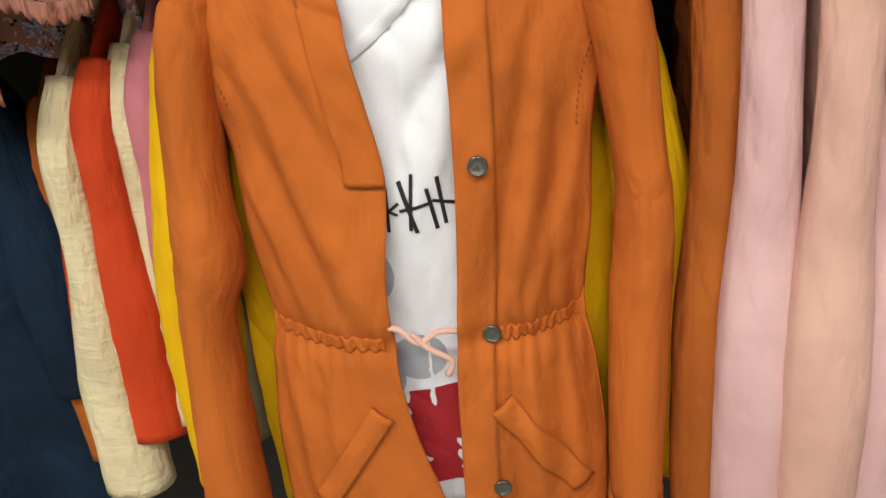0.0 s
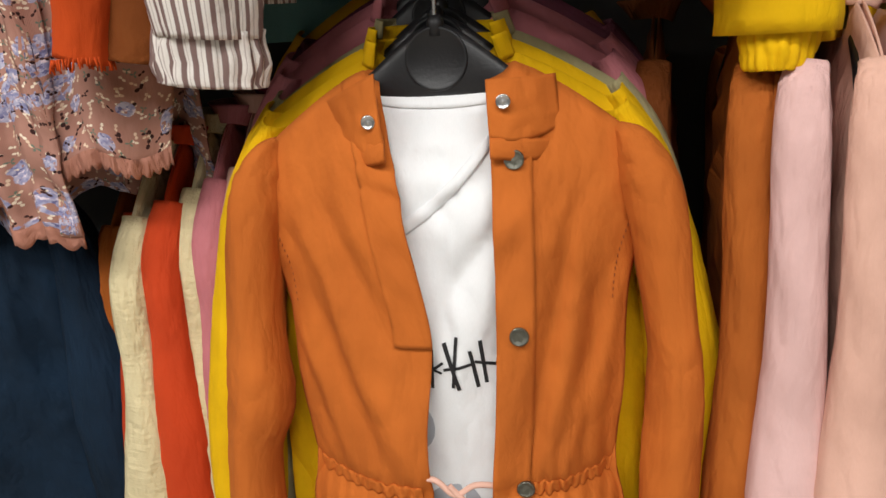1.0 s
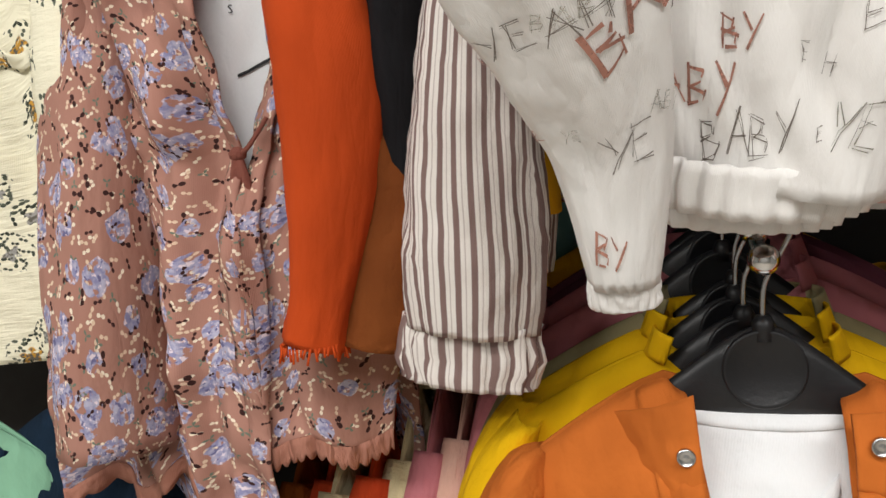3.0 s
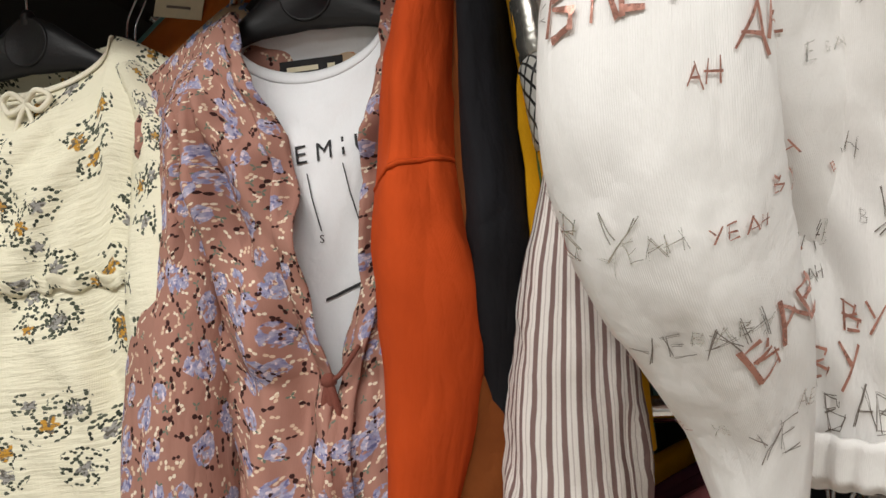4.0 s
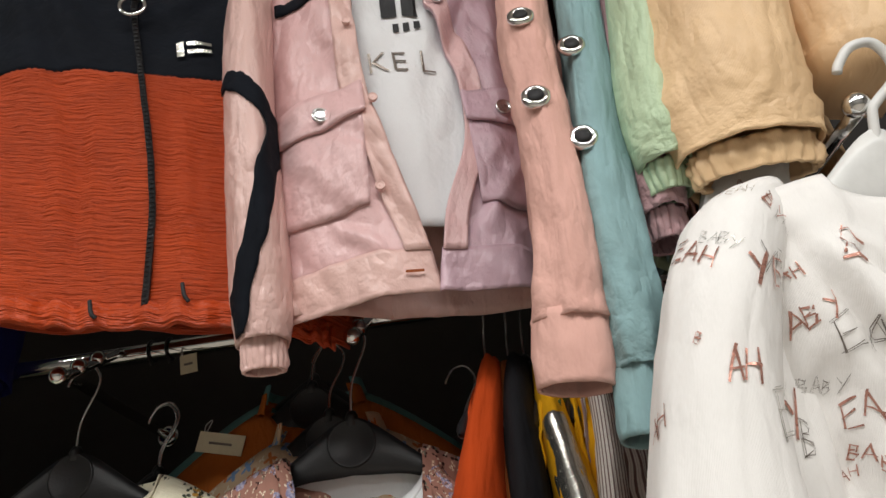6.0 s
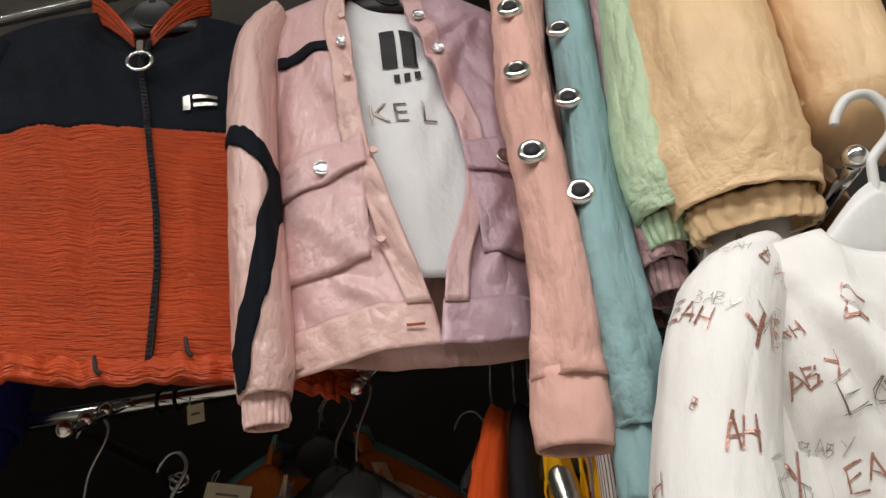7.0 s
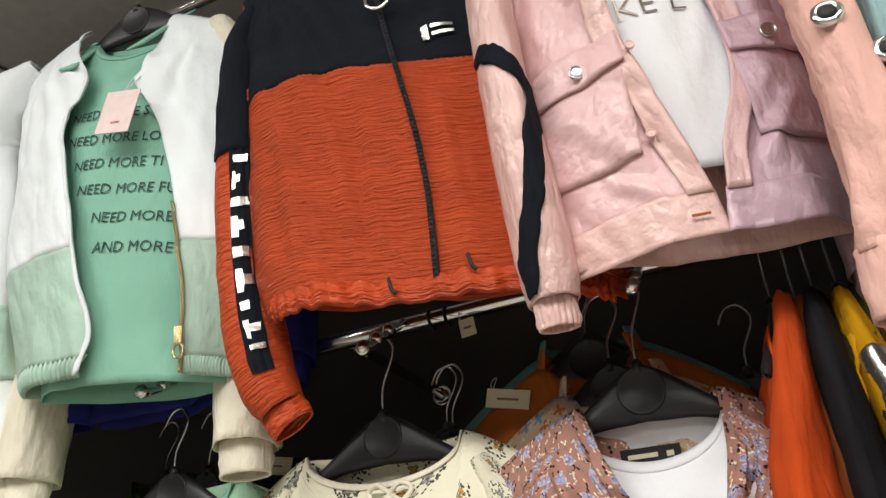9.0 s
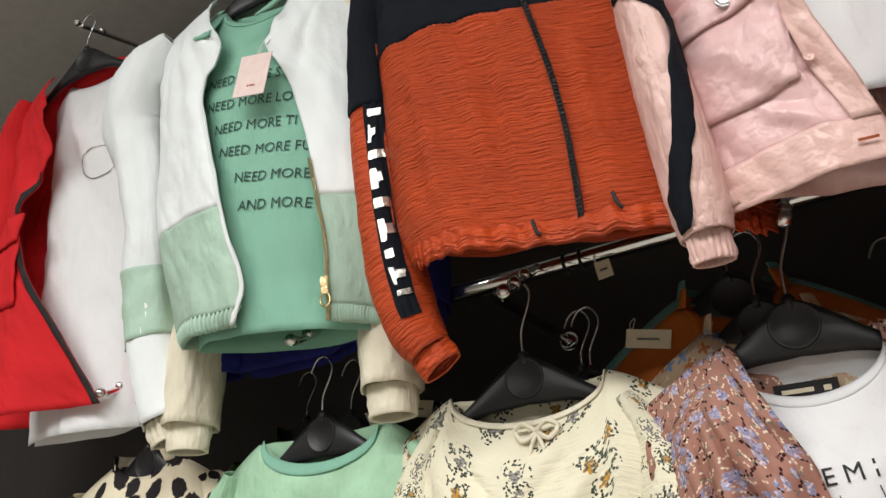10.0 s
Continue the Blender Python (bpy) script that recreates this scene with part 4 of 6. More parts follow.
def kimono():
    m = pose(-0.515, 0.145, 1.935, 3, 0, 4)
    t = thing("kimono_blouse", m, "dusty rose chiffon kimono with lilac flowers, tied with tasselled cord", "blouse")
    b = Body(W=0.185, L=0.7, hem=0.235, D=0.06, drop=0.055, neck=0.075, dip=0.015, folds=0.03, freq=13, seed=7.7, waist=0.37, pinch=0.06, hemwave=0.05)
    xl = run((0, -0.072), (0.085, -0.05), (0.2, -0.014), (0.44, 0.012), (0.53, 0.026), (0.7, 0.035), (1, 0.045))
    xr = run((0, 0.084), (0.1, 0.08), (0.2, 0.066), (0.44, 0.054), (0.53, 0.034), (0.7, 0.032), (1, 0.025))
    f1 = b.panel("right_front", -1.0, xl, M["kimono"], t, -1, 60, 70)
    bl = b.lifted(0.008)
    bl.L = 0.625
    f2 = bl.panel("left_front", xr, run((0, 0.185), (0.4, 0.18), (1, 0.14)), M["kimono"], t, -1, 40, 70)
    b.panel("back", -1.0, 0.62, M["kimono"], t, 1, 40, 40)
    arms(t, M["kimono"], 0.12, 0.6, drop=0.045, out=0.025, r=(0.062, 0.058, 0.055), seed=3.1, fwd=-0.04, folds=0.012, right=0.62)
    for nm, xa, xb in (("front_band", lambda v: xl(v) - 0.016, lambda v: xl(v) + 0.002), ("front_band", lambda v: xr(v) - 0.002, lambda v: xr(v) + 0.016)):
        lb = b.lifted(-0.003)
        lb.panel(nm, xa, xb, M["kimono"], t, -1, 4, 60)
    # lace edge along the hem, scallop by scallop
    for f in (f1, f2):
        def lace(u, v, f=f):
            p = f(u, 1.0)
            return p + Vector((0, -0.001, 0.006 - v * (0.016 + 0.006 * abs(math.sin(u * 45)))))
        grid("lace_trim", lace, 150, 3, M["lace"], t, (0.25, 0.02))
    knot = b.put(0.026, -0.368, 0.012)(0, 0)
    lathe("knot", [(0.002, -0.006), (0.007, -0.003), (0.008, 0.002), (0.003, 0.007)], Matrix.Translation(knot), M["cord"], t, 12)
    wire("cord", [knot, knot + Vector((0.012, -0.004, 0.006)), knot + Vector((0.03, 0.0, 0.03))], 0.0022, M["cord"], t, 10)
    for dx in (-0.008, 0.004, 0.014):
        wire("tassel", [knot, knot + Vector((dx * 0.6, -0.004, -0.03)), knot + Vector((dx + 0.004, -0.002, -0.075 - abs(dx))), knot + Vector((dx + 0.012, 0.0, -0.12 - abs(dx)))], 0.0042, M["cord"], t, 20)
    hanger(m @ pose(0, 0, 0.004), W=0.17, hook_up=0.075)
    tee = thing("t_shirt", m @ pose(0, 0.0, -0.012), "white cotton t-shirt with black lettering, inside the kimono", "t-shirt")
    tb = Body(W=0.16, L=0.5, D=0.045, drop=0.05, neck=0.085, dip=0.06, folds=0.006, freq=6, seed=8.1)
    tb.panel("front", -0.9, 0.9, M["white"], tee, -1, 40, 50)
    tb.panel("back", -0.9, 0.9, M["white"], tee, 1, 30, 30)

    def band(u, v):
        x = (u * 2 - 1) * 0.0845
        return tb.put(x, tb.top(x) - 0.012 * v, 0.002)(0, 0)
    grid("neckband", band, 40, 3, M["white"], tee, (0.2, 0.012))
    woven_label(tee, (-0.005, 0.012, -0.05), "label_black")
    letters("lettering", "P R E M I U M", 0.026, tb.put(0.022, -0.146, 0.003), M["ink"], tee, "black serif lettering", slant=0.09)
    for x, z0, z1 in ((0.002, -0.166, -0.222), (0.04, -0.16, -0.228), (0.058, -0.158, -0.196)):
        flat_shape("print_line", [[(x - 0.0006, z0), (x + 0.0006, z0), (x + 0.0126, z1), (x + 0.0114, z1)]], tb.put(0, 0, 0.003), M["ink"], tee, 4)
    letters("lettering", "S", 0.011, tb.put(0.014, -0.23, 0.003), M["ink"], tee)
    letters("lettering", "Y", 0.011, tb.put(0.054, -0.236, 0.003), M["ink"], tee)
    flat_shape("print_line", [[(0.012, -0.286), (0.012, -0.289), (0.056, -0.272), (0.056, -0.269)]], tb.put(0, 0, 0.003), M["ink"], tee, 4)


def woven_label(parent, p, mat):
    """A small woven neck label; its unreadable name is a plain pale bar."""
    x, y, z = p
    lab = box("neck_label", (x - 0.034, y - 0.002, z - 0.01), (x + 0.034, y, z + 0.01), M[mat], parent)
    box("label_bar", (x - 0.026, y - 0.0028, z - 0.002), (x + 0.008, y - 0.0021, z + 0.003), M["paper"], lab)
    box("label_bar", (x + 0.018, y - 0.0028, z - 0.003), (x + 0.026, y - 0.0021, z + 0.003), M["paper"], lab)


kimono()


def cream_blouse():
    m = pose(-0.862, 0.15, 1.94, 3, 0, 2)
    t = thing("blouse", m, "cream crepe blouse with grey flower sprigs and a neck tie", "blouse")
    b = Body(W=0.205, L=0.58, hem=0.24, D=0.05, drop=0.05, neck=0.115, dip=0.05, folds=0.012, freq=9, seed=11.7)
    b.panel("front", -1.0, 1.0, M["cream_floral"], t, -1, 60, 60)
    b.panel("back", -1.0, 1.0, M["cream_floral"], t, 1, 30, 40)
    arms(t, M["cream_floral"], 0.165, 0.36, drop=0.05, out=0.03, r=(0.06, 0.055, 0.05), seed=6.1, fwd=-0.02)

    def band(u, v):
        x = (u * 2 - 1) * 0.115
        return b.put(x, b.top(x) + 0.004 - 0.012 * v, 0.003 + 0.003 * math.sin(math.pi * v))(0, 0)
    grid("neck_binding", band, 50, 5, M["ivory"], t, (0.25, 0.012))

    def frill(u, v):
        x = (u * 2 - 1) * 0.215
        q = b.put(x, -0.275 + 0.016 * v + 0.003 * math.sin(u * 80), 0.004 + (0.006 + 0.004 * math.sin(u * 110)) * v)(0, 0)
        return q
    grid("frill", frill, 160, 4, M["cream_floral"], t, (0.5, 0.02))
    k = b.put(0.02, -0.068, 0.01)(0, 0)
    for s in (-1, 1):
        wire("bow_loop", [k, k + Vector((s * 0.016, -0.004, 0.012)), k + Vector((s * 0.03, 0, 0.004)), k + Vector((s * 0.018, -0.003, -0.01)), k], 0.0032, M["ivory"], t, 24)
        wire("tie", [k, k + Vector((s * 0.012, -0.004, -0.03)), k + Vector((s * 0.022, 0, -0.075))], 0.0028, M["ivory"], t, 14)
        lathe("cord_end", [(0.002, -0.008), (0.0038, -0.005), (0.0038, 0.004), (0.0018, 0.008)], Matrix.Translation(k + Vector((s * 0.022, -0.001, -0.08))), M["gold"], t, 10)
    hanger(m @ pose(0, 0, 0.004), W=0.185, hook_up=0.07)
    woven_label(t, (0.0, 0.03, -0.03), "label_wine")


cream_blouse()
t, b = simple_garment("blouse", pose(-1.225, 0.15, 1.935, 3, 0, 2), M["mint_floral"], "pale mint cotton blouse with lace yoke, on a black hanger", "blouse", W=0.21, L=0.58, seed=51, neck=0.115, dip=0.05, SL=0.4, r=(0.06, 0.05, 0.045), col=False)


def yoke(u, v):
    x = (u * 2 - 1) * 0.116
    return b.put(x, b.top(x) + 0.002 - 0.02 * v, 0.004)(0, 0)


grid("neck_binding", yoke, 40, 4, M["mint_jersey"], t, (0.25, 0.02))
t, b = simple_garment("blouse", pose(-1.65, 0.15, 1.945, 3, 0, 2), M["dots"], "beige cotton blouse with large black dots, on a black hanger", "blouse", W=0.2, L=0.58, seed=53, neck=0.07, SL=0.4)
G4 = "garments behind the floral blouses"
for i, (mat, x, y, z, lab) in enumerate((("multi_floral", -0.555, 0.19, 1.975, "blouse with small rust and blue flowers"), ("brown", -0.585, 0.215, 2.025, "rust brown blouse with a rounded collar"), ("teal_cloth", -0.59, 0.24, 2.045, "muted teal blouse with a rounded collar"),
                                         ("olive_floral", -0.8, 0.24, 1.945, "olive green blouse with pale flowers"), ("dark_floral", -0.84, 0.31, 1.97, "black blouse with small white flowers"), ("dark_floral", -1.16, 0.3, 1.97, "black blouse with small white flowers"),
                                         ("teal_cloth", -0.4, 0.32, 1.97, "muted teal blouse on a black hanger"), ("ivory", -1.24, 0.24, 1.955, "ivory blouse on a black hanger"), ("green", -1.45, 0.36, 2.0, "dark green blouse at the back"))):
    simple_garment("blouse", pose(x, y, z, 0, 0, random.uniform(-4, 6)), M[mat], lab, "blouse", W=0.19, L=0.56, seed=60.0 + i, group=G4, SL=0.4, D=0.02, drop=0.085 if i < 3 else 0.06, sleeves=i > 2)

# sideways garments on the middle rail
G5 = "garments hung sideways on the middle rail"


def side_sleeve(name, x, mat, label, category, rows, seed, cuff=None, gather=0.0, back=True, y=0.17, z=1.985, L=0.4, W=0.14, folds=0.007, lean=0.0):
    """A garment hung sideways; rows run down its near sleeve in world places (x, y, z, half-width, half-depth)."""
    m = pose(x, y, z)
    t = thing(name, m, label, category, G5)
    inner = Body(W=W, L=L, D=0.028, drop=0.06, neck=0.05, seed=seed, folds=0.008)
    grid("body", lambda u, v: pose(0, 0, 0, 0, 0, 84) @ inner.at((u * 2 - 1) * inner.hw(v), v, -1), 24, 30, mat, t, (0.3, L))
    grid("body_back", lambda u, v: pose(0, 0, 0, 0, 0, 84) @ inner.at((u * 2 - 1) * inner.hw(v), v, 1), 24, 30, mat, t, (0.3, L))
    pts = [(a - x, b_ - y, c - z, d, e) for a, b_, c, d, e in rows]
    sleeve(t, mat, pts, folds, seed, cuff, gather, nu=28, nv=50)
    hanger(m @ pose(0, 0, 0.004, 0, 0, 84), W=0.14, hook_up=0.06)
    return t, pts


RED = [(-0.342, 0.1, 1.985, 0.012, 0.03), (-0.347, 0.07, 1.94, 0.015, 0.04), (-0.358, 0.05, 1.876, 0.021, 0.05), (-0.369, 0.04, 1.81, 0.029, 0.05), (-0.375, 0.035, 1.74, 0.032, 0.05), (-0.376, 0.03, 1.68, 0.039, 0.05), (-0.371, 0.03, 1.615, 0.043, 0.045), (-0.379, 0.035, 1.53, 0.034, 0.035), (-0.396, 0.04, 1.45, 0.025, 0.026), (-0.408, 0.04, 1.405, 0.026, 0.022)]
t, pts = side_sleeve("shirt", -0.352, M["red_orange"], "vivid red-orange cotton shirt hung sideways, frayed cuff", "shirt", RED, 71, folds=0.009)
ring = tube_fn(pts, 0.009, 2.4, 71)
grid("shoulder_seam", lambda u, v: ring(u, 0.475 + 0.006 * v + 0.02 * math.sin(2 * math.pi * u)) + Vector((0, -0.002 * math.sin(math.pi * v), 0)), 28, 2, M["red_orange"], t, (0.2, 0.006), True, 0.003)
for k in range(46):
    a = k / 46 * 2 * math.pi
    p = Vector((pts[-1][0] + 0.026 * math.cos(a), pts[-1][1] + 0.028 * math.sin(a), pts[-1][2] + 0.002))
    wire("fray", [p, p + Vector((random.uniform(-.003, .003), random.uniform(-.003, 0), -random.uniform(.006, .014)))], 0.0011, M["red_orange"], t, 2, nu=4)
side_sleeve("shirt", -0.325, M["dark_brown"], "rust brown cotton shirt hung sideways, frayed hem", "shirt", [(-0.325, 0.1, 1.985, 0.01, 0.03), (-0.33, 0.07, 1.8, 0.028, 0.05), (-0.34, 0.07, 1.62, 0.036, 0.05), (-0.345, 0.07, 1.5, 0.045, 0.04), (-0.36, 0.07, 1.4, 0.04, 0.035)], 73, y=0.19)
side_sleeve("sweatshirt", -0.305, M["black"], "black cotton sweatshirt hung sideways", "sweatshirt", [(-0.315, 0.1, 1.985, 0.014, 0.03), (-0.318, 0.06, 1.9, 0.018, 0.05), (-0.318, 0.05, 1.8, 0.021, 0.05), (-0.316, 0.045, 1.7, 0.024, 0.05), (-0.318, 0.05, 1.64, 0.025, 0.05), (-0.325, 0.08, 1.5, 0.02, 0.035), (-0.328, 0.1, 1.42, 0.018, 0.03)], 75)
t, pts = side_sleeve("sweatshirt", -0.28, M["mustard"], "mustard yellow sweatshirt with silver and net sleeve panels", "sweatshirt", [(-0.288, 0.1, 1.98, 0.01, 0.03), (-0.284, 0.065, 1.9, 0.016, 0.05), (-0.27, 0.06, 1.8, 0.022, 0.05), (-0.258, 0.06, 1.7, 0.022, 0.05), (-0.26, 0.07, 1.5, 0.024, 0.045)], 77)
tube("silver_panel", [(a, b_ - 0.004, c, d * 0.9, e * 1.03) for a, b_, c, d, e in (list(spline(pts, k)) for k in (0.24, 0.36, 0.5))], M["silver_foil"], t, 20, 12, 0.004, label="silver sequinned panel")
tube("net_panel", [(a, b_ - 0.006, c, d * 1.0, e * 1.05) for a, b_, c, d, e in (list(spline(pts, k)) for k in (0.5, 0.58, 0.68))], M["net"], t, 20, 12, 0.004, label="black net over white panel")
side_sleeve("shirt", -0.262, M["green"], "olive green cotton shirt hung sideways", "shirt", [(-0.272, 0.12, 1.985, 0.01, 0.03), (-0.262, 0.1, 1.85, 0.014, 0.05), (-0.25, 0.1, 1.7, 0.016, 0.05), (-0.25, 0.1, 1.45, 0.02, 0.04)], 79)
side_sleeve("shirt", -0.248, M["mustard"], "mustard yellow cotton shirt hung sideways", "shirt", [(-0.26, 0.1, 1.985, 0.01, 0.03), (-0.25, 0.08, 1.87, 0.012, 0.05), (-0.235, 0.08, 1.72, 0.014, 0.05), (-0.23, 0.08, 1.5, 0.02, 0.04)], 80)
STR = [(-0.235, 0.1, 1.985, 0.012, 0.03), (-0.237, 0.06, 1.9, 0.013, 0.05), (-0.245, 0.045, 1.8, 0.015, 0.05), (-0.251, 0.04, 1.73, 0.019, 0.05), (-0.261, 0.03, 1.63, 0.037, 0.05), (-0.267, 0.03, 1.56, 0.046, 0.05), (-0.272, 0.035, 1.48, 0.053, 0.045), (-0.278, 0.04, 1.42, 0.05, 0.035)]
side_sleeve("shirt", -0.24, M["stripe"], "white and taupe striped cotton shirt hung sideways, buttoned cuff", "shirt", STR, 81, (M["stripe"], 0.045, 1.02, ""), 0.05)
side_sleeve("shirt", -0.215, M["stripe"], "white and taupe striped cotton shirt hung sideways, buttoned cuff", "shirt", [(a + 0.022, b_ + 0.09, c + 0.03, d * 0.6, e * 0.8) for a, b_, c, d, e in STR], 83, None)


# ---------------------------------------------------------------- the white blouses with foil lettering, near the lens
STROKES = {
    "Y": (((0.05, 1), (0.4, 0.5)), ((0.85, 1.05), (0.2, -0.12))),
    "E": (((0.1, 1), (0, 0)), ((0.02, 1), (0.7, 1.05)), ((0.05, 0.52), (0.55, 0.56)), ((0, 0), (0.72, 0.04))),
    "A": (((0, 0), (0.42, 1.05)), ((0.4, 1.02), (0.8, -0.04)), ((0.1, 0.36), (0.78, 0.42))),
    "H": (((0.08, 1.02), (0, 0)), ((0.72, 1.05), (0.62, -0.04)), ((0, 0.45), (0.75, 0.52))),
    "B": (((0.06, 1), (0, 0)), ((0, 1), (0.5, 0.86)), ((0.5, 0.88), (0.42, 0.6)), ((0.44, 0.62), (0.02, 0.5)), ((0.02, 0.5), (0.64, 0.36)), ((0.64, 0.38), (0.5, 0.05)), ((0.52, 0.06), (0, 0))),
}


def scrawl(parent, word, size, put, mat, rnd, slant):
    """Hand-drawn foil capitals: fine doubled pen strokes, or one broad brush stroke."""
    broad = mat == "rose_foil"
    cs, sn = math.cos(slant), math.sin(slant)
    quads, pen = [], -len(word) * 0.45
    for ch in word:
        lift = rnd.uniform(-0.15, 0.15)
        for (x0, z0), (x1, z1) in STROKES[ch]:
            for rep_ in range(1 if broad else 2):
                j = [rnd.uniform(-0.11, 0.11) for _ in range(4)]
                a, b = Vector((pen + x0 + j[0], z0 - 0.5 + lift + j[1])), Vector((pen + x1 + j[2], z1 - 0.5 + lift + j[3]))
                d = (b - a).normalized()
                n_ = Vector((-d.y, d.x)) * (rnd.uniform(0.035, 0.075) if broad else rnd.uniform(0.01, 0.019))
                taper = rnd.uniform(0.4, 1.0)
                ring = [a + n_ * taper, a - n_ * taper, b - n_, b + n_]
                quads.append([((p.x * cs - p.y * sn) * size, (p.x * sn + p.y * cs) * size) for p in ring])
        pen += rnd.uniform(0.85, 1.1)
    flat_shape("foil_lettering", quads, put, M[mat], parent, 2)


def scatter(parent, fn, size, words, seed, u_range, v_range, n, mats=("rose_foil", "dark_foil", "silver_foil", "rose_foil", "dark_foil", "rose_foil")):
    rnd = random.Random(seed)
    cols = max(1, int(math.sqrt(n * 0.6)))
    for k in range(n):
        u = u_range[0] + (u_range[1] - u_range[0]) * ((k % cols) + rnd.uniform(0.2, 0.8)) / cols
        v = v_range[0] + (v_range[1] - v_range[0]) * ((k // cols) + rnd.uniform(0.2, 0.8)) / (n / cols)
        scrawl(parent, rnd.choice(words), rnd.choice((0.007, 0.01, 0.016, 0.022)), onto(fn, size, u, v, 0.0022), rnd.choice(mats), rnd, rnd.uniform(-0.35, 0.35))


WORDS = ("YEAH", "BABY", "YE", "BY", "EAH", "ABY", "AH", "B", "YEAH", "BABY", "E")


def white_blouse(m, rows, rows2, label, seed, hook=True):
    t = thing("blouse", m, label, "blouse", "white blouses with foil lettering")
    b = Body(W=0.135, L=0.49, hem=0.068, D=0.05, drop=0.03, neck=0.045, dip=0.02, folds=0.016, freq=10, seed=seed)
    f = b.panel("front", -1.0, 1.0, M["white_crepe"], t, -1, 40, 60)
    b.panel("back", -1.0, 1.0, M["white_crepe"], t, 1, 24, 30)
    inv = m.inverted()
    for i, rr in enumerate((rows, rows2)):
        pts = [(*(inv @ Vector((a, b_, c))), d, e) for a, b_, c, d, e in rr]
        fn = tube_fn(pts, 0.006, 2.4, seed + i)
        sleeve(t, M["white_crepe"], pts, 0.006, seed + i, (M["white_crepe"], 0.014, 1.0, ""), 0.06, nu=40, nv=60)
        r = max(q[3] + q[4] for q in pts)
        ln = sum(np.linalg.norm(np.subtract(pts[k + 1][:3], pts[k][:3])) for k in range(len(pts) - 1))
        scatter(t, fn, (math.pi * r, ln), WORDS, seed + i, (0.27, 0.73), (0.05, 0.96), 30)
    scatter(t, f, f.size, WORDS, seed + 5, (0.08, 0.92), (0.06, 0.95), 44)

    # gathered hem
    def hemfn(u, v):
        a = 2 * math.pi * u
        g = 1 + 0.05 * math.sin(a * 26)
        return Vector((-0.01 + 0.062 * math.cos(a) * g * (1 - 0.1 * abs(v - 0.5)), 0.04 * math.sin(a) * g, -0.475 - 0.03 * v))
    grid("gathered_hem", hemfn, 120, 5, M["white_crepe"], t, (0.5, 0.035), True)
    return t


SL1 = [(-0.1, -0.17, 1.99, 0.02, 0.025), (-0.135, -0.19, 1.955, 0.033, 0.035), (-0.163, -0.2, 1.9, 0.036, 0.042), (-0.188, -0.2, 1.82, 0.038, 0.045), (-0.2, -0.195, 1.715, 0.05, 0.042), (-0.194, -0.175, 1.65, 0.049, 0.04), (-0.178, -0.15, 1.6, 0.042, 0.034), (-0.164, -0.12, 1.545, 0.029, 0.026), (-0.16, -0.1, 1.474, 0.017, 0.016)]
SL2 = [(0.1, -0.19, 1.985, 0.015, 0.03), (0.14, -0.19, 1.9, 0.045, 0.05), (0.15, -0.12, 1.7, 0.05, 0.05), (0.12, -0.04, 1.5, 0.03, 0.03)]
WB = pose(-0.02, -0.19, 1.99, 18, 5, 6)
white_blouse(WB, SL1, SL2, "white crepe blouse with rose-gold foil lettering, on a white hanger", 91)
hanger(WB @ pose(0, 0, 0.0), "white_plastic", 0.11, False, "white plastic clothes hanger", 0.03)
WB2 = pose(-0.035, -0.09, 1.99, 12, 4, 6)
white_blouse(WB2, [(a + 0.05, b_ + 0.06, c + 0.09, d * 0.95, e) for a, b_, c, d, e in SL1], [(a, b_ + 0.09, c, d, e) for a, b_, c, d, e in SL2], "white crepe blouse with rose-gold foil lettering, behind another", 97)
front_arm(-0.02, 2.045, -0.2, R2, RAIL_Y, 1)
simple_garment("blouse", pose(0.1, 0.02, 2.0, 4, 0, 5), M["satin_peach"], "peach pink satin blouse with a stitched hem", "blouse", W=0.11, L=0.5, hem=0.13, sleeves=False, seed=98, D=0.06)
simple_garment("blouse", pose(0.14, 0.1, 2.0, 4, 0, 5), M["white"], "white cotton blouse behind the peach one", "blouse", W=0.13, L=0.51, hem=0.15, sleeves=False, seed=99, D=0.03)
sideways("sweatshirt", 0.325, 0.24, 2.0, M["yellow"], "bright yellow sweatshirt with elasticated cuffs", "sweatshirt", 60, W=0.19, SL=0.54, seed=100, cuff=(M["yellow"], 0.03, 0.8, ""), r=(0.05, 0.045, 0.042), gather=0.06)

# ---------------------------------------------------------------- upper rail
for x in (-0.42, -0.76, -1.3, -1.85):
    front_arm(x, 2.93 if x > -1 else 2.96, -0.04, R3, RAIL_Y, 2)


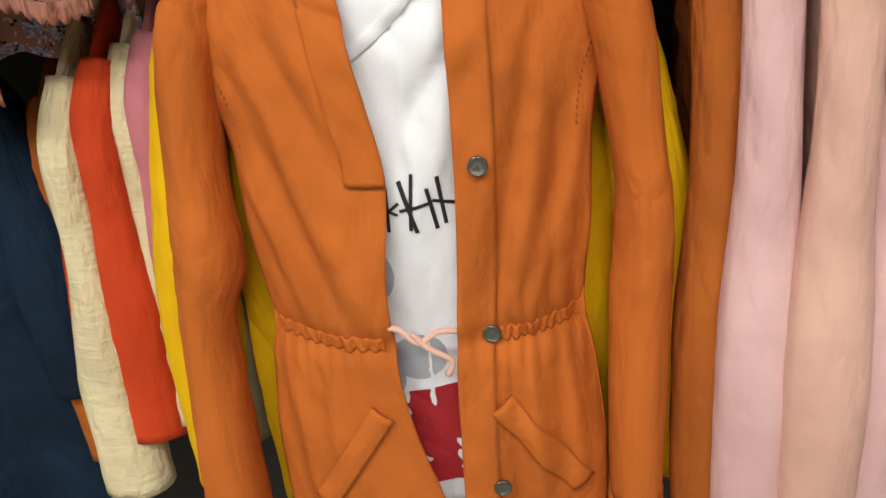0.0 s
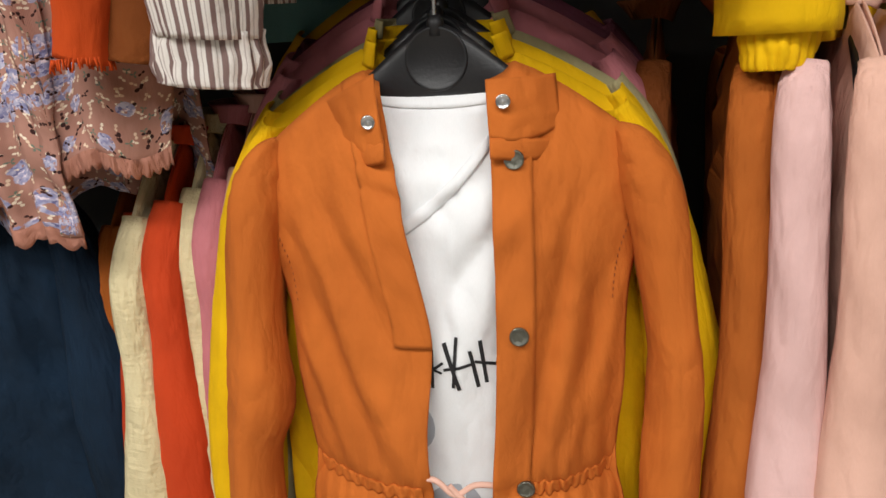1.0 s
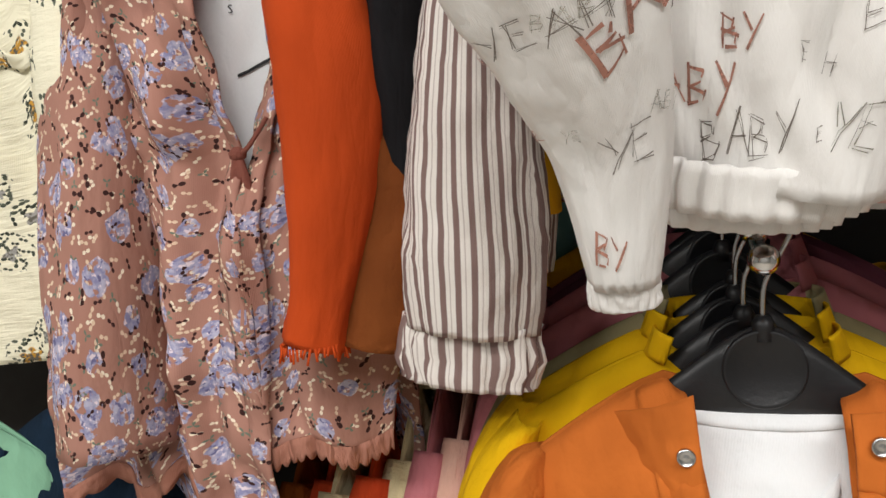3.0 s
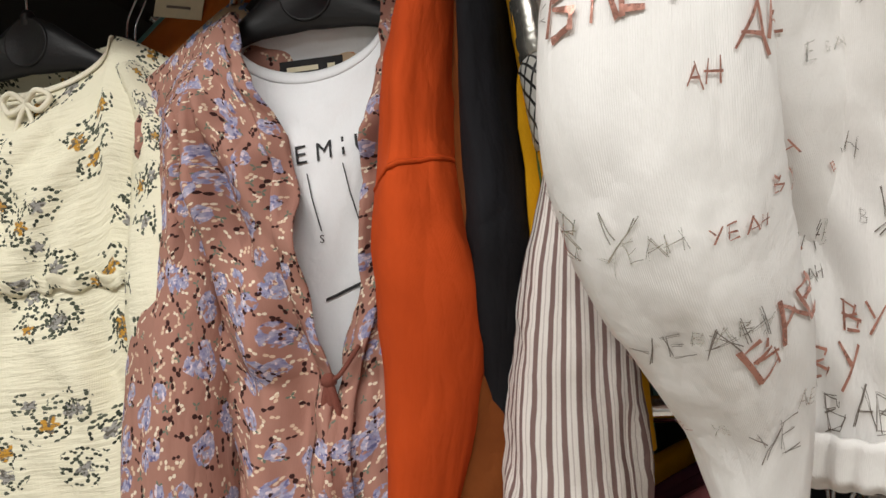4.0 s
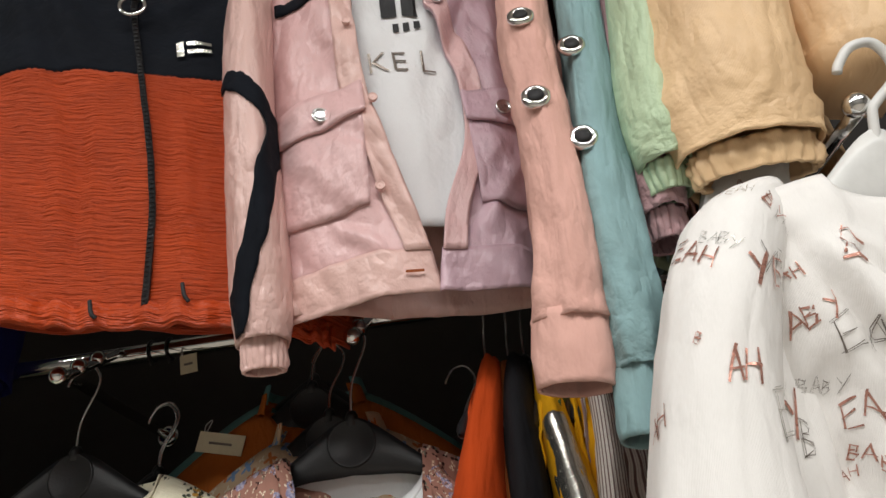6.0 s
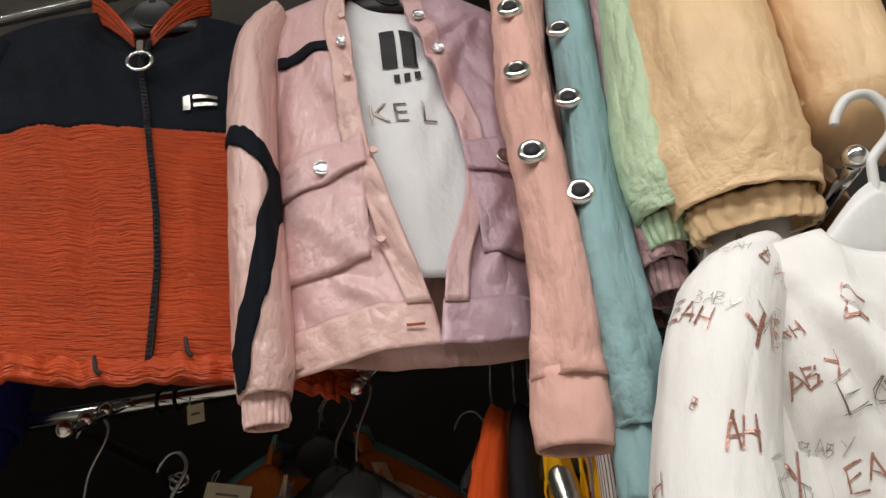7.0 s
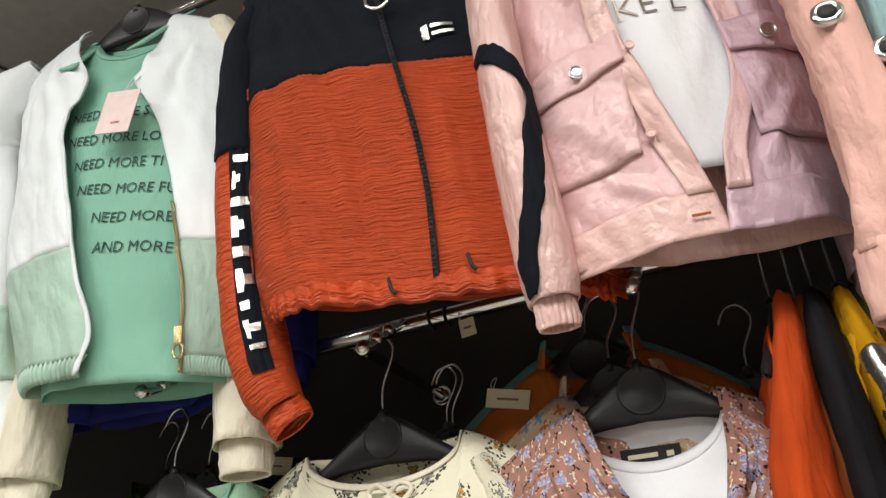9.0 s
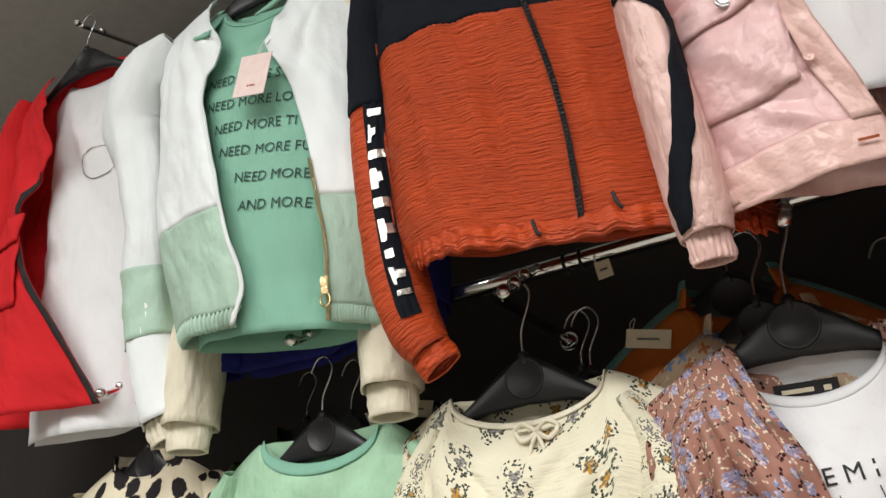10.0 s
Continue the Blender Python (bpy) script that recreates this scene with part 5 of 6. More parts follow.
def windbreaker():
    m = pose(-0.755, -0.035, 2.618, 4, -6, 14)
    t = thing("windbreaker", m, "rust orange crinkled windbreaker with blue-black yoke and a ring zip pull", "jacket")
    b = Body(W=0.225, L=0.572, hem=0.22, D=0.065, flat=6.0, drop=0.05, neck=0.07, dip=0.05, folds=0.008, freq=7, seed=13.3, slope=-0.17,
             shape=run((0, 0.21), (0.25, 0.212), (0.5, 0.224), (0.8, 0.226), (1, 0.214)),
             creases=((-0.16, -0.27, -0.15, -0.52, 0.012, 0.006), (-0.09, -0.28, -0.08, -0.5, 0.012, 0.006), (-0.04, -0.3, -0.05, -0.53, 0.01, 0.005), (0.06, -0.28, 0.05, -0.53, 0.012, 0.006), (0.12, -0.28, 0.11, -0.5, 0.012, 0.006)))
    b.panel("yoke", -1.0, 1.0, M["black_knit"], t, -1, 60, 30, label="blue-black jersey yoke", z1=-0.252)
    b.panel("front", -1.0, 1.0, M["windbreaker"], t, -1, 60, 60, z0=-0.251)
    b.panel("back", -1.0, 1.0, M["windbreaker"], t, 1, 30, 40, 0.0, 0.94)
    for s in (-1, 1):
        def lapel(u, v, s=s):
            x = s * (0.012 + 0.07 * u)
            z = -0.1 + 0.1 * u + 0.035 * v * (0.4 + u)
            return Vector((x, -0.05 + 0.05 * u * u - 0.012 * v, z))
        grid("collar", lapel, 16, 8, M["windbreaker"], t, (0.08, 0.05), thick=0.004)

    def zipf(u, v):
        return b.put((u - 0.5) * 0.007 + 0.012 + 0.008 * math.sin(v * 6 - 2.6), -0.055 - 0.505 * v, 0.006)(0, 0)
    zp = grid("zip", zipf, 3, 90, M["zip"], t, (0.012, 0.5), thick=0.003)
    for k in range(90):
        p = zipf(0.5, k / 90)
        box("zip_tooth", (p.x - 0.0026, p.y - 0.003, p.z - 0.0012), (p.x + 0.0026, p.y - 0.001, p.z + 0.0012), M["zip"], zp)
    q = zipf(0.5, 0.2) + Vector((0, -0.006, 0))
    ring = [q + Vector((0.015 * math.sin(a), -0.002, -0.015 * math.cos(a) - 0.004)) for a in [k * math.pi / 8 for k in range(17)]]
    wire("zip_ring", ring, 0.0026, M["chrome"], zp, 40)
    box("zip_slider", (q.x - 0.004, q.y - 0.003, q.z + 0.008), (q.x + 0.004, q.y + 0.003, q.z + 0.032), M["chrome"], zp, 0.001)
    # chest mark as plain bars
    put = b.put(0.072, -0.222, 0.006)
    flat_shape("chest_mark", [[(-.02, .011), (-.011, .011), (-.011, -.011), (-.02, -.011)], [(-.007, .009), (.022, .007), (.022, .002), (-.007, .004)], [(-.007, -.002), (.022, -.004), (.022, -.009), (-.007, -.007)]], put, M["silver_foil"], t, 2, label="small white chest mark")

    # gathered hem
    def hemf(u, v):
        a = math.pi * u
        x = -0.2 * math.cos(a)
        p = b.at(x * 0.99, 0.985)
        return p + Vector((0, -0.006 * math.sin(v * math.pi) + 0.003 * math.sin(u * 130), 0.012 - 0.03 * v + 0.002 * math.sin(u * 90)))
    grid("gathered_hem", hemf, 130, 6, M["windbreaker"], t, (0.5, 0.03))
    for x in (-0.045, 0.05):
        wire("hem_cord", [b.put(x, -0.545, 0.008)(0, 0), b.put(x + 0.002, -0.56, 0.01)(0, 0), b.put(x + 0.006, -0.555, 0.008)(0, -0.012)], 0.0022, M["ink"], t, 10)
    up = [(-0.188, 0.01, -0.03, 0.015, 0.03), (-0.22, 0.025, -0.09, 0.03, 0.04), (-0.238, 0.032, -0.2, 0.034, 0.04), (-0.246, 0.036, -0.29, 0.036, 0.038), (-0.252, 0.036, -0.4, 0.039, 0.038), (-0.249, 0.036, -0.52, 0.039, 0.038), (-0.236, 0.032, -0.6, 0.036, 0.034), (-0.218, 0.03, -0.64, 0.028, 0.028)]
    sleeve(t, M["windbreaker"], up, 0.008, 5.5, (M["windbreaker"], 0.025, 0.95, ""), nv=50)
    fn = tube_fn(up, 0.008, 2.4, 5.5)
    def upper(u, v):
        c = Vector(spline(up, 0.4 * v)[:3])
        return c + (fn(u, 0.4 * v) - c) * 1.06
    grid("upper_sleeve", upper, 24, 26, M["black_knit"], t, (0.3, 0.3), True, label="blue-black upper sleeve")
    size = (math.pi * 0.1, 0.72)
    put = onto(fn, size, 0.55, 0.62, 0.003)
    flat_shape("sleeve_band", [[(-.019, .16), (.019, .16), (.019, -.17), (-.019, -.17)]], put, M["black_knit"], t, 12, label="blue-black band along the sleeve")
    put = onto(fn, size, 0.55, 0.62, 0.0055)
    bars = []
    for k, w in enumerate((1, 0.5, 1, 0.6, 1, 1, 0.5, 0.9, 1)):
        z = 0.14 - k * 0.033
        bars.append([(-.014, z + 0.007), (-.014 + .028 * w, z + 0.009), (-.014 + .028 * w, z - 0.003), (-.014, z - 0.005)])
        if k % 2:
            bars.append([(-.014, z + 0.014), (-.006, z + 0.014), (-.006, z - 0.014), (-.014, z - 0.014)])
    for k in bars:
        flat_shape("sleeve_mark", [k], put, M["silver_foil"], t, 2, label="silver-white foil bar")
    R = [(0.19, 0.0, -0.04, 0.015, 0.03), (0.215, 0, -0.14, 0.04, 0.055), (0.23, 0.01, -0.3, 0.042, 0.05), (0.222, 0.02, -0.38, 0.04, 0.045), (0.215, 0.02, -0.46, 0.03, 0.035)]
    sleeve(t, M["windbreaker"], R, 0.007, 6.5, (M["windbreaker"], 0.025, 0.95, ""))
    hanger(m @ pose(0, 0, 0.005), W=0.185, hook_up=0.14)


windbreaker()


def satin_jacket():
    m = pose(-0.402, -0.04, 2.55, 6, -3, 18)
    t = thing("jacket", m, "blush pink satin jacket with black stripes and flap pockets, open", "jacket")
    b = Body(W=0.175, L=0.525, hem=0.152, D=0.07, drop=0.05, neck=0.06, dip=0.02, folds=0.012, freq=9, seed=17.3,
             creases=((-0.12, -0.1, -0.06, -0.3, 0.01, 0.006), (-0.14, -0.34, -0.07, -0.44, 0.008, 0.005), (-0.06, -0.32, -0.02, -0.46, 0.009, 0.007), (-0.1, -0.44, -0.05, -0.48, 0.007, 0.005), (0.09, -0.1, 0.05, -0.28, 0.01, 0.006), (0.11, -0.36, 0.05, -0.46, 0.009, 0.007)))
    xl = run((0, -0.05), (0.145, -0.069), (0.316, -0.065), (0.54, -0.059), (0.75, -0.034), (0.91, -0.011), (1, -0.004))
    xr = run((0, 0.01), (0.15, 0.012), (0.3, 0.026), (0.476, 0.049), (0.65, 0.046), (0.82, 0.014), (1, -0.003))
    b.panel("right_front", -1.0, xl, M["satin"], t, -1, 60, 80, 0.0, 0.915)
    # left front, its pocket, waistband and sleeve are darker than the right
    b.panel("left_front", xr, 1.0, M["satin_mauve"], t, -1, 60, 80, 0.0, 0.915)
    bk = Body(W=0.175, L=0.518, hem=0.15, D=0.012, drop=0.05, neck=0.06, folds=0.01, freq=8, seed=17.9)
    bk.panel("back", -1.0, 1.0, M["satin_peach"], t, 1, 30, 40)
    lb = b.lifted(-0.003)
    lb.panel("waistband", -1.0, lambda v: xl(v) + 0.002, M["satin_peach"], t, -1, 40, 10, 0.91, 1.0)
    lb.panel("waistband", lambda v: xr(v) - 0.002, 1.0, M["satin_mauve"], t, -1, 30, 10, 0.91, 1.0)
    lb.y0 = -0.005
    lb.panel("placket", lambda v: xl(v) - 0.024, lambda v: xl(v) + 0.001, M["satin_peach"], t, -1, 8, 60, 0.0, 0.915)
    lb.panel("placket", lambda v: xr(v) - 0.001, lambda v: xr(v) + 0.024, M["satin"], t, -1, 8, 60, 0.0, 0.915)
    # pockets with flaps
    for s, x0, x1 in ((-1, -0.15, -0.064), (1, 0.052, 0.132)):
        def pocket(u, v, x0=x0, x1=x1):
            return b.put(x0 + (x1 - x0) * u, -0.318 - (0.115 - 0.012 * abs(u - 0.5)) * v, 0.004 + 0.003 * math.sin(math.pi * v))(0, 0)
        grid("pocket", pocket, 16, 14, M["satin"] if s < 0 else M["satin_mauve"], t, (0.09, 0.13), thick=0.003)

        def flap(u, v, x0=x0, x1=x1):
            return b.put(x0 - 0.002 + (x1 - x0 + 0.004) * u, -0.282 - (0.048 - 0.012 * abs(u - 0.5)) * v, 0.006 + 0.005 * v)(0, 0)
        fl = grid("pocket_flap", flap, 16, 8, M["satin"] if s < 0 else M["satin_mauve"], t, (0.09, 0.05), thick=0.004)
        button(fl, b.put((x0 + x1) / 2, -0.312, 0.014)(0, 0), 0.009, M["wire"])
    for z in (-0.1, -0.2, -0.31, -0.41):
        button(t, lb.put(xl(0.5) - 0.012 - 0.02 * (z < -0.3) * -1, z, 0.006)(0, 0), 0.005, M["satin_peach"], "button")
    for x, z in ((0.022, -0.09), (0.036, -0.157), (-0.075, -0.14)):
        button(t, lb.put(x, z, 0.006)(0, 0), 0.0075, M["wire"])
    flat_shape("buttonhole", [[(-.009, .0015), (.009, .0015), (.009, -.0015), (-.009, -.0015)]], lb.put(-0.028, -0.505, 0.004), M["thread"], t, 2)

    def chest(u, v):
        return b.put(-0.15 + 0.078 * u, -0.12 - 0.012 * u - 0.017 * v, 0.004)(0, 0)
    grid("chest_stripe", chest, 20, 3, M["black_knit"], t, (0.1, 0.02))
    collar(t, M["satin"], 0.062, 0.04, 0.03, 0.6, seed=3)
    L = [(-0.15, 0, -0.04, 0.014, 0.03), (-0.176, -0.004, -0.1, 0.024, 0.045), (-0.182, -0.008, -0.2, 0.026, 0.048), (-0.181, -0.01, -0.31, 0.027, 0.046), (-0.178, -0.01, -0.39, 0.03, 0.045), (-0.174, -0.01, -0.49, 0.031, 0.038), (-0.173, -0.01, -0.545, 0.025, 0.03)]
    sleeve(t, M["satin_peach"], L, 0.006, 7.1, (M["satin_peach"], 0.028, 0.8, ""), 0.05, nv=60)
    fn = tube_fn(L, 0.006, 2.4, 7.1, 0.05)
    band_x = run((0, -0.207), (0.14, -0.18), (0.27, -0.156), (0.42, -0.165), (0.65, -0.176), (0.85, -0.192), (1, -0.198))
    band_z = run((0, -0.245), (0.14, -0.275), (0.27, -0.312), (0.42, -0.367), (0.65, -0.438), (0.85, -0.497), (1, -0.54))
    zs = [spline(L, k / 200)[2] for k in range(201)]

    def stripe(u, v):
        d = Vector((band_x(min(1, v + 0.02)) - band_x(max(0, v - 0.02)), band_z(min(1, v + 0.02)) - band_z(max(0, v - 0.02)))).normalized()
        w = (u - 0.5) * (0.02 if v > 0.06 else 0.016)
        x, z = band_x(v) - d.y * w, band_z(v) + d.x * w
        k = float(np.interp(-z, [-q for q in zs], [i / 200 for i in range(201)]))
        row = spline(L, k)
        uu = 0.5 + math.asin(max(-0.98, min(0.98, (x - row[0]) / row[3]))) / (2 * math.pi)
        e = 0.01
        p = fn(uu, k)
        n_ = (fn(uu, min(1, k + e)) - p).cross(fn(uu + e, k) - p)
        return p + n_.normalized() * 0.0022
    grid("sleeve_stripe", stripe, 6, 80, M["black_knit"], t, (0.03, 0.4), thick=0.001)
    R = [(0.16, 0, -0.04, 0.014, 0.03), (0.185, 0.02, -0.14, 0.03, 0.05), (0.19, 0.03, -0.3, 0.03, 0.045), (0.175, 0.03, -0.46, 0.03, 0.04), (0.16, 0.02, -0.56, 0.026, 0.03)]
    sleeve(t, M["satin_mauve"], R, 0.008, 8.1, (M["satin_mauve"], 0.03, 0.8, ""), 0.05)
    hanger(m @ pose(0, 0, 0.005), W=0.165, hook_up=0.16)
    tee = thing("t_shirt", m @ pose(0.01, 0.0, -0.01), "white cotton t-shirt with outlined lettering, inside the satin jacket", "t-shirt")
    tb = Body(W=0.12, L=0.436, D=0.055, drop=0.05, neck=0.06, dip=0.03, folds=0.005, freq=6, seed=18.1)
    tb.panel("front", -0.9, 0.9, M["white"], tee, -1, 30, 40)
    tb.panel("back", -0.9, 0.9, M["white"], tee, 1, 20, 30)
    letters("lettering", "KE L", 0.042, tb.put(-0.022, -0.228, 0.003), M["dark_foil"], tee, "grey outlined capital letters", fat=-0.012, slant=0.04)
    for k in ([(-.006, .06), (.012, .06), (.012, 0), (-.006, 0)], [(.018, .06), (.036, .06), (.036, -.004), (.018, 0)]):
        flat_shape("print_bar", [k], tb.put(-0.032, -0.158, 0.003), M["ink"], tee, 3)
    for k in range(3):
        flat_shape("print_bar", [[(-.004 + k * .012, .006), (.003 + k * .012, .006), (.003 + k * .012, -.006), (-.004 + k * .012, -.006)]], tb.put(-0.022, -0.174, 0.003), M["ink"], tee, 1)


satin_jacket()


def grommet(parent, p, normal, r=0.0125):
    m = Matrix.Translation(p) @ Vector(normal).to_track_quat("Z", "Y").to_matrix().to_4x4()
    eye = lathe("eyelet", [(r * 0.5, 0.0), (r * 0.52, 0.004), (r * 0.75, 0.0052), (r, 0.003), (r * 1.02, 0.0), (r * 0.9, -0.002)], m, M["chrome"], parent, 24)
    lathe("eyelet_hole", [(r * 0.5, 0.001), (r * 0.5, 0.0046), (0.0004, 0.0046)], m, M["ink"], eye, 16)


def eyelet_jacket(x, mat, rows, label, seed, holes, hang=True):
    t = thing("denim_jacket", pose(x, 0.06, 2.66), label, "jacket", "denim jackets with eyelets")
    b = Body(W=0.18, L=0.55, D=0.03, drop=0.06, neck=0.055, seed=seed)
    for nm, s in (("front", -1), ("back", 1)):
        grid(nm, lambda u, v, s=s: pose(0, 0, 0, 0, 0, 80) @ b.at((u * 2 - 1) * b.hw(v), v, s), 24, 30, mat, t, (0.36, 0.55))
    pts = [(a - x, b_ - 0.06, c - 2.66, d, e) for a, b_, c, d, e in rows]
    sleeve(t, mat, pts, 0.012, seed, (mat, 0.05, 1.06, "turned cuff"), nu=30, nv=60)
    fn = tube_fn(pts, 0.012, 2.4, seed)
    for u, v in holes:
        p, e = fn(u, v), 0.01
        n_ = (fn(u, v + e) - p).cross(fn(u + e, v) - p)
        grommet(t, p + n_.normalized() * 0.003, n_)
    hanger(pose(x, 0.06, 2.664, 0, 0, 80), W=0.16, hook_up=0.2)


PK = [(-0.215, -0.02, 2.63, 0.014, 0.03), (-0.228, -0.09, 2.5, 0.03, 0.05), (-0.246, -0.13, 2.34, 0.028, 0.04), (-0.255, -0.15, 2.2, 0.026, 0.036), (-0.254, -0.155, 2.1, 0.024, 0.034), (-0.256, -0.15, 2.0, 0.025, 0.034), (-0.262, -0.145, 1.925, 0.028, 0.034)]
eyelet_jacket(-0.2, M["pink_denim"], PK, "coral pink denim jacket with chrome eyelets down the sleeve", 23.1, ((0.48, 0.37), (0.48, 0.48), (0.48, 0.635)))
TL = [(-0.17, -0.04, 2.63, 0.014, 0.03), (-0.18, -0.1, 2.5, 0.022, 0.045), (-0.191, -0.13, 2.34, 0.021, 0.04), (-0.204, -0.14, 2.16, 0.022, 0.038), (-0.215, -0.14, 2.02, 0.025, 0.036), (-0.216, -0.14, 1.93, 0.024, 0.034), (-0.22, -0.14, 1.88, 0.017, 0.03)]
eyelet_jacket(-0.155, M["teal_denim"], TL, "pale teal denim jacket with chrome eyelets down the sleeve", 25.1, ((0.42, 0.3), (0.41, 0.39), (0.41, 0.477), (0.41, 0.59)))
G6 = "light nylon jackets on the upper rail"


def nylon(x, y, mat, label, rows, seed):
    t = thing("nylon_jacket", pose(x, y, 2.62), label, "jacket", G6)
    b = Body(W=0.17, L=0.52, D=0.04, drop=0.06, neck=0.055, seed=seed)
    for nm, s in (("front", -1), ("back", 1)):
        grid(nm, lambda u, v, s=s: pose(0, 0, 0, 0, 0, 76) @ b.at((u * 2 - 1) * b.hw(v), v, s), 24, 30, mat, t, (0.36, 0.55))
    pts = [(a - x, b_ - y, c - 2.62, d, e) for a, b_, c, d, e in rows]
    sleeve(t, mat, pts, 0.009, seed, (mat, 0.022, 0.9, "elasticated cuff"), 0.03, nu=26, nv=40)
    hanger(pose(x, y, 2.624, 0, 0, 76), W=0.15, hook_up=0.22)


def nylon_rows(x0, x1, x2, y, z, r):
    return [(x0, y + 0.1, 2.6, 0.014, 0.03), (x0, y + 0.03, 2.5, r * 0.8, 0.05), (x1, y, 2.3, r, 0.05), (x2, y, 2.12, r, 0.048), (x2, y + 0.01, z, r * 0.85, 0.04)]


nylon(-0.13, 0.05, M["rose_nylon"], "dusty rose knitted jacket", nylon_rows(-0.14, -0.15, -0.168, -0.13, 2.02, 0.024), 27)
nylon(-0.11, 0.04, M["green_nylon"], "pale mint nylon jacket with elasticated cuff", nylon_rows(-0.12, -0.14, -0.162, -0.16, 2.05, 0.024), 28)
nylon(-0.06, 0.02, M["peach_nylon"], "pale peach nylon jacket with elasticated cuff", nylon_rows(-0.07, -0.085, -0.1, -0.19, 2.035, 0.062), 29)
nylon(0.01, 0.02, M["peach_nylon"], "pale peach nylon jacket with elasticated cuff", nylon_rows(0.03, 0.02, 0.012, -0.17, 2.14, 0.045), 30)


def bomber():
    m = pose(-1.235, -0.04, 2.71, 6, -2, 8)
    t = thing("bomber_jacket", m, "open white and mint bomber jacket with gathered hem", "jacket")
    b = Body(W=0.225, L=0.655, D=0.085, drop=0.06, neck=0.075, dip=0.02, folds=0.008, freq=6, seed=37.3, slope=-0.11,
             shape=run((0, 0.222), (0.3, 0.23), (0.6, 0.235), (0.8, 0.215), (1, 0.188)))
    xl = run((0, -0.085), (0.1, -0.075), (0.2, -0.03), (0.26, -0.03), (0.35, -0.064), (0.55, -0.041), (0.74, -0.017), (0.9, 0.01), (1, -0.004))
    xr = run((0, 0.09), (0.16, 0.085), (0.25, 0.06), (0.37, 0.09), (0.6, 0.122), (0.8, 0.137), (1, 0.132))
    for nm, xa, xb in (("right_front", -1.0, xl), ("left_front", xr, 1.0)):
        b.panel(nm, xa, xb, M["bomber_white"], t, -1, 30, 44, 0.0, 0.7, z1=-0.46)
        b.panel("lower_front", xa, xb, M["bomber_mint"], t, -1, 30, 24, 0.7, 0.96, label="mint lower front panel", z0=-0.459)
    b.panel("back", -1.0, 1.0, M["bomber_mint"], t, 1, 30, 40)

    def ribs(xa, xb):
        def f(u, v):
            vv = 0.95 + 0.05 * v
            a = -b.hw(vv) if xa is None else xa(vv)
            c = b.hw(vv) if xb is None else xb(vv)
            p = b.at(a + (c - a) * u, vv)
            return p + Vector((0, 0.006 - 0.004 * math.sin(u * 120) - 0.006 * math.sin(v * math.pi), 0))
        return f
    grid("gathered_hem", ribs(None, xl), 120, 6, M["bomber_mint"], t, (0.3, 0.03))
    grid("gathered_hem", ribs(xr, None), 80, 6, M["bomber_mint"], t, (0.2, 0.03))
    lb = b.lifted(-0.004)
    lb.panel("zip_edge", lambda v: xl(v) - 0.003, lambda v: xl(v) + 0.003, M["bomber_white"], t, -1, 3, 70)
    lb.panel("zip_edge", lambda v: xr(v) - 0.003, lambda v: xr(v) + 0.002, M["brass_zip"], t, -1, 3, 70, 0.6, 1.0)
    p = lb.put(0.135, -0.62, 0.004)(0, 0)
    box("zip_slider", (p.x - 0.006, p.y - 0.006, p.z - 0.012), (p.x + 0.006, p.y, p.z + 0.012), M["gold"], t, 0.001)
    wire("zip_ring", [p + Vector((0.008 * math.sin(a), -0.004, -0.022 - 0.01 * math.cos(a) * -1)) for a in [k * math.pi / 6 for k in range(13)]], 0.0018, M["gold"], t, 24)
    for s in (-1, 1):
        def rib(u, v, s=s):
            x = s * (0.05 + 0.03 * v + 0.028 * u)
            return Vector((x, -0.075 * (1 - u) - 0.012 + 0.03 * u, -0.13 + 0.14 * u + 0.004 * v))
        grid("ribbed_collar", rib, 14, 6, M["mint_jersey"], t, (0.14, 0.03), thick=0.004)
    L = [(-0.2, 0, -0.03, 0.015, 0.03), (-0.262, 0.0, -0.07, 0.045, 0.05), (-0.312, 0.015, -0.15, 0.062, 0.05), (-0.302, 0.03, -0.25, 0.05, 0.045), (-0.293, 0.04, -0.38, 0.045, 0.04), (-0.298, 0.05, -0.47, 0.045, 0.04), (-0.29, 0.05, -0.6, 0.048, 0.04), (-0.258, 0.05, -0.735, 0.046, 0.036)]
    R = [(0.17, 0, -0.05, 0.015, 0.03), (0.195, 0.03, -0.14, 0.035, 0.05), (0.19, 0.06, -0.3, 0.035, 0.05), (0.18, 0.07, -0.5, 0.036, 0.045), (0.177, 0.07, -0.73, 0.034, 0.04)]
    sleeve(t, M["bomber_white"], L, 0.012, 9.1, (M["ivory"], 0.035, 0.82, ""), 0.05, nv=60)
    fn = tube_fn(L, 0.012, 2.4, 9.1, 0.05)

    def middle(u, v):
        k = 0.7 + 0.15 * v
        c = Vector(spline(L, k)[:3])
        return c + (fn(u, k) - c) * 1.05
    grid("sleeve_panel", middle, 28, 16, M["bomber_mint"], t, (0.28, 0.13), True, label="mint sleeve panel")
    sleeve(t, M["ivory"], R, 0.008, 9.9, (M["ivory"], 0.035, 0.82, ""), 0.05, nv=50)
    hanger(m @ pose(0, 0, 0.006), W=0.19, hook_up=0.09)
    tee = thing("t_shirt", m @ pose(0.012, 0.0, -0.03), "mint green t-shirt with dark lettering, inside the bomber jacket", "t-shirt")
    tb = Body(W=0.17, L=0.635, hem=0.16, D=0.07, drop=0.05, neck=0.078, dip=0.045, folds=0.006, freq=6, seed=38.1, slope=-0.1)
    tb.panel("front", -1.0, 1.0, M["mint_jersey"], tee, -1, 40, 50)
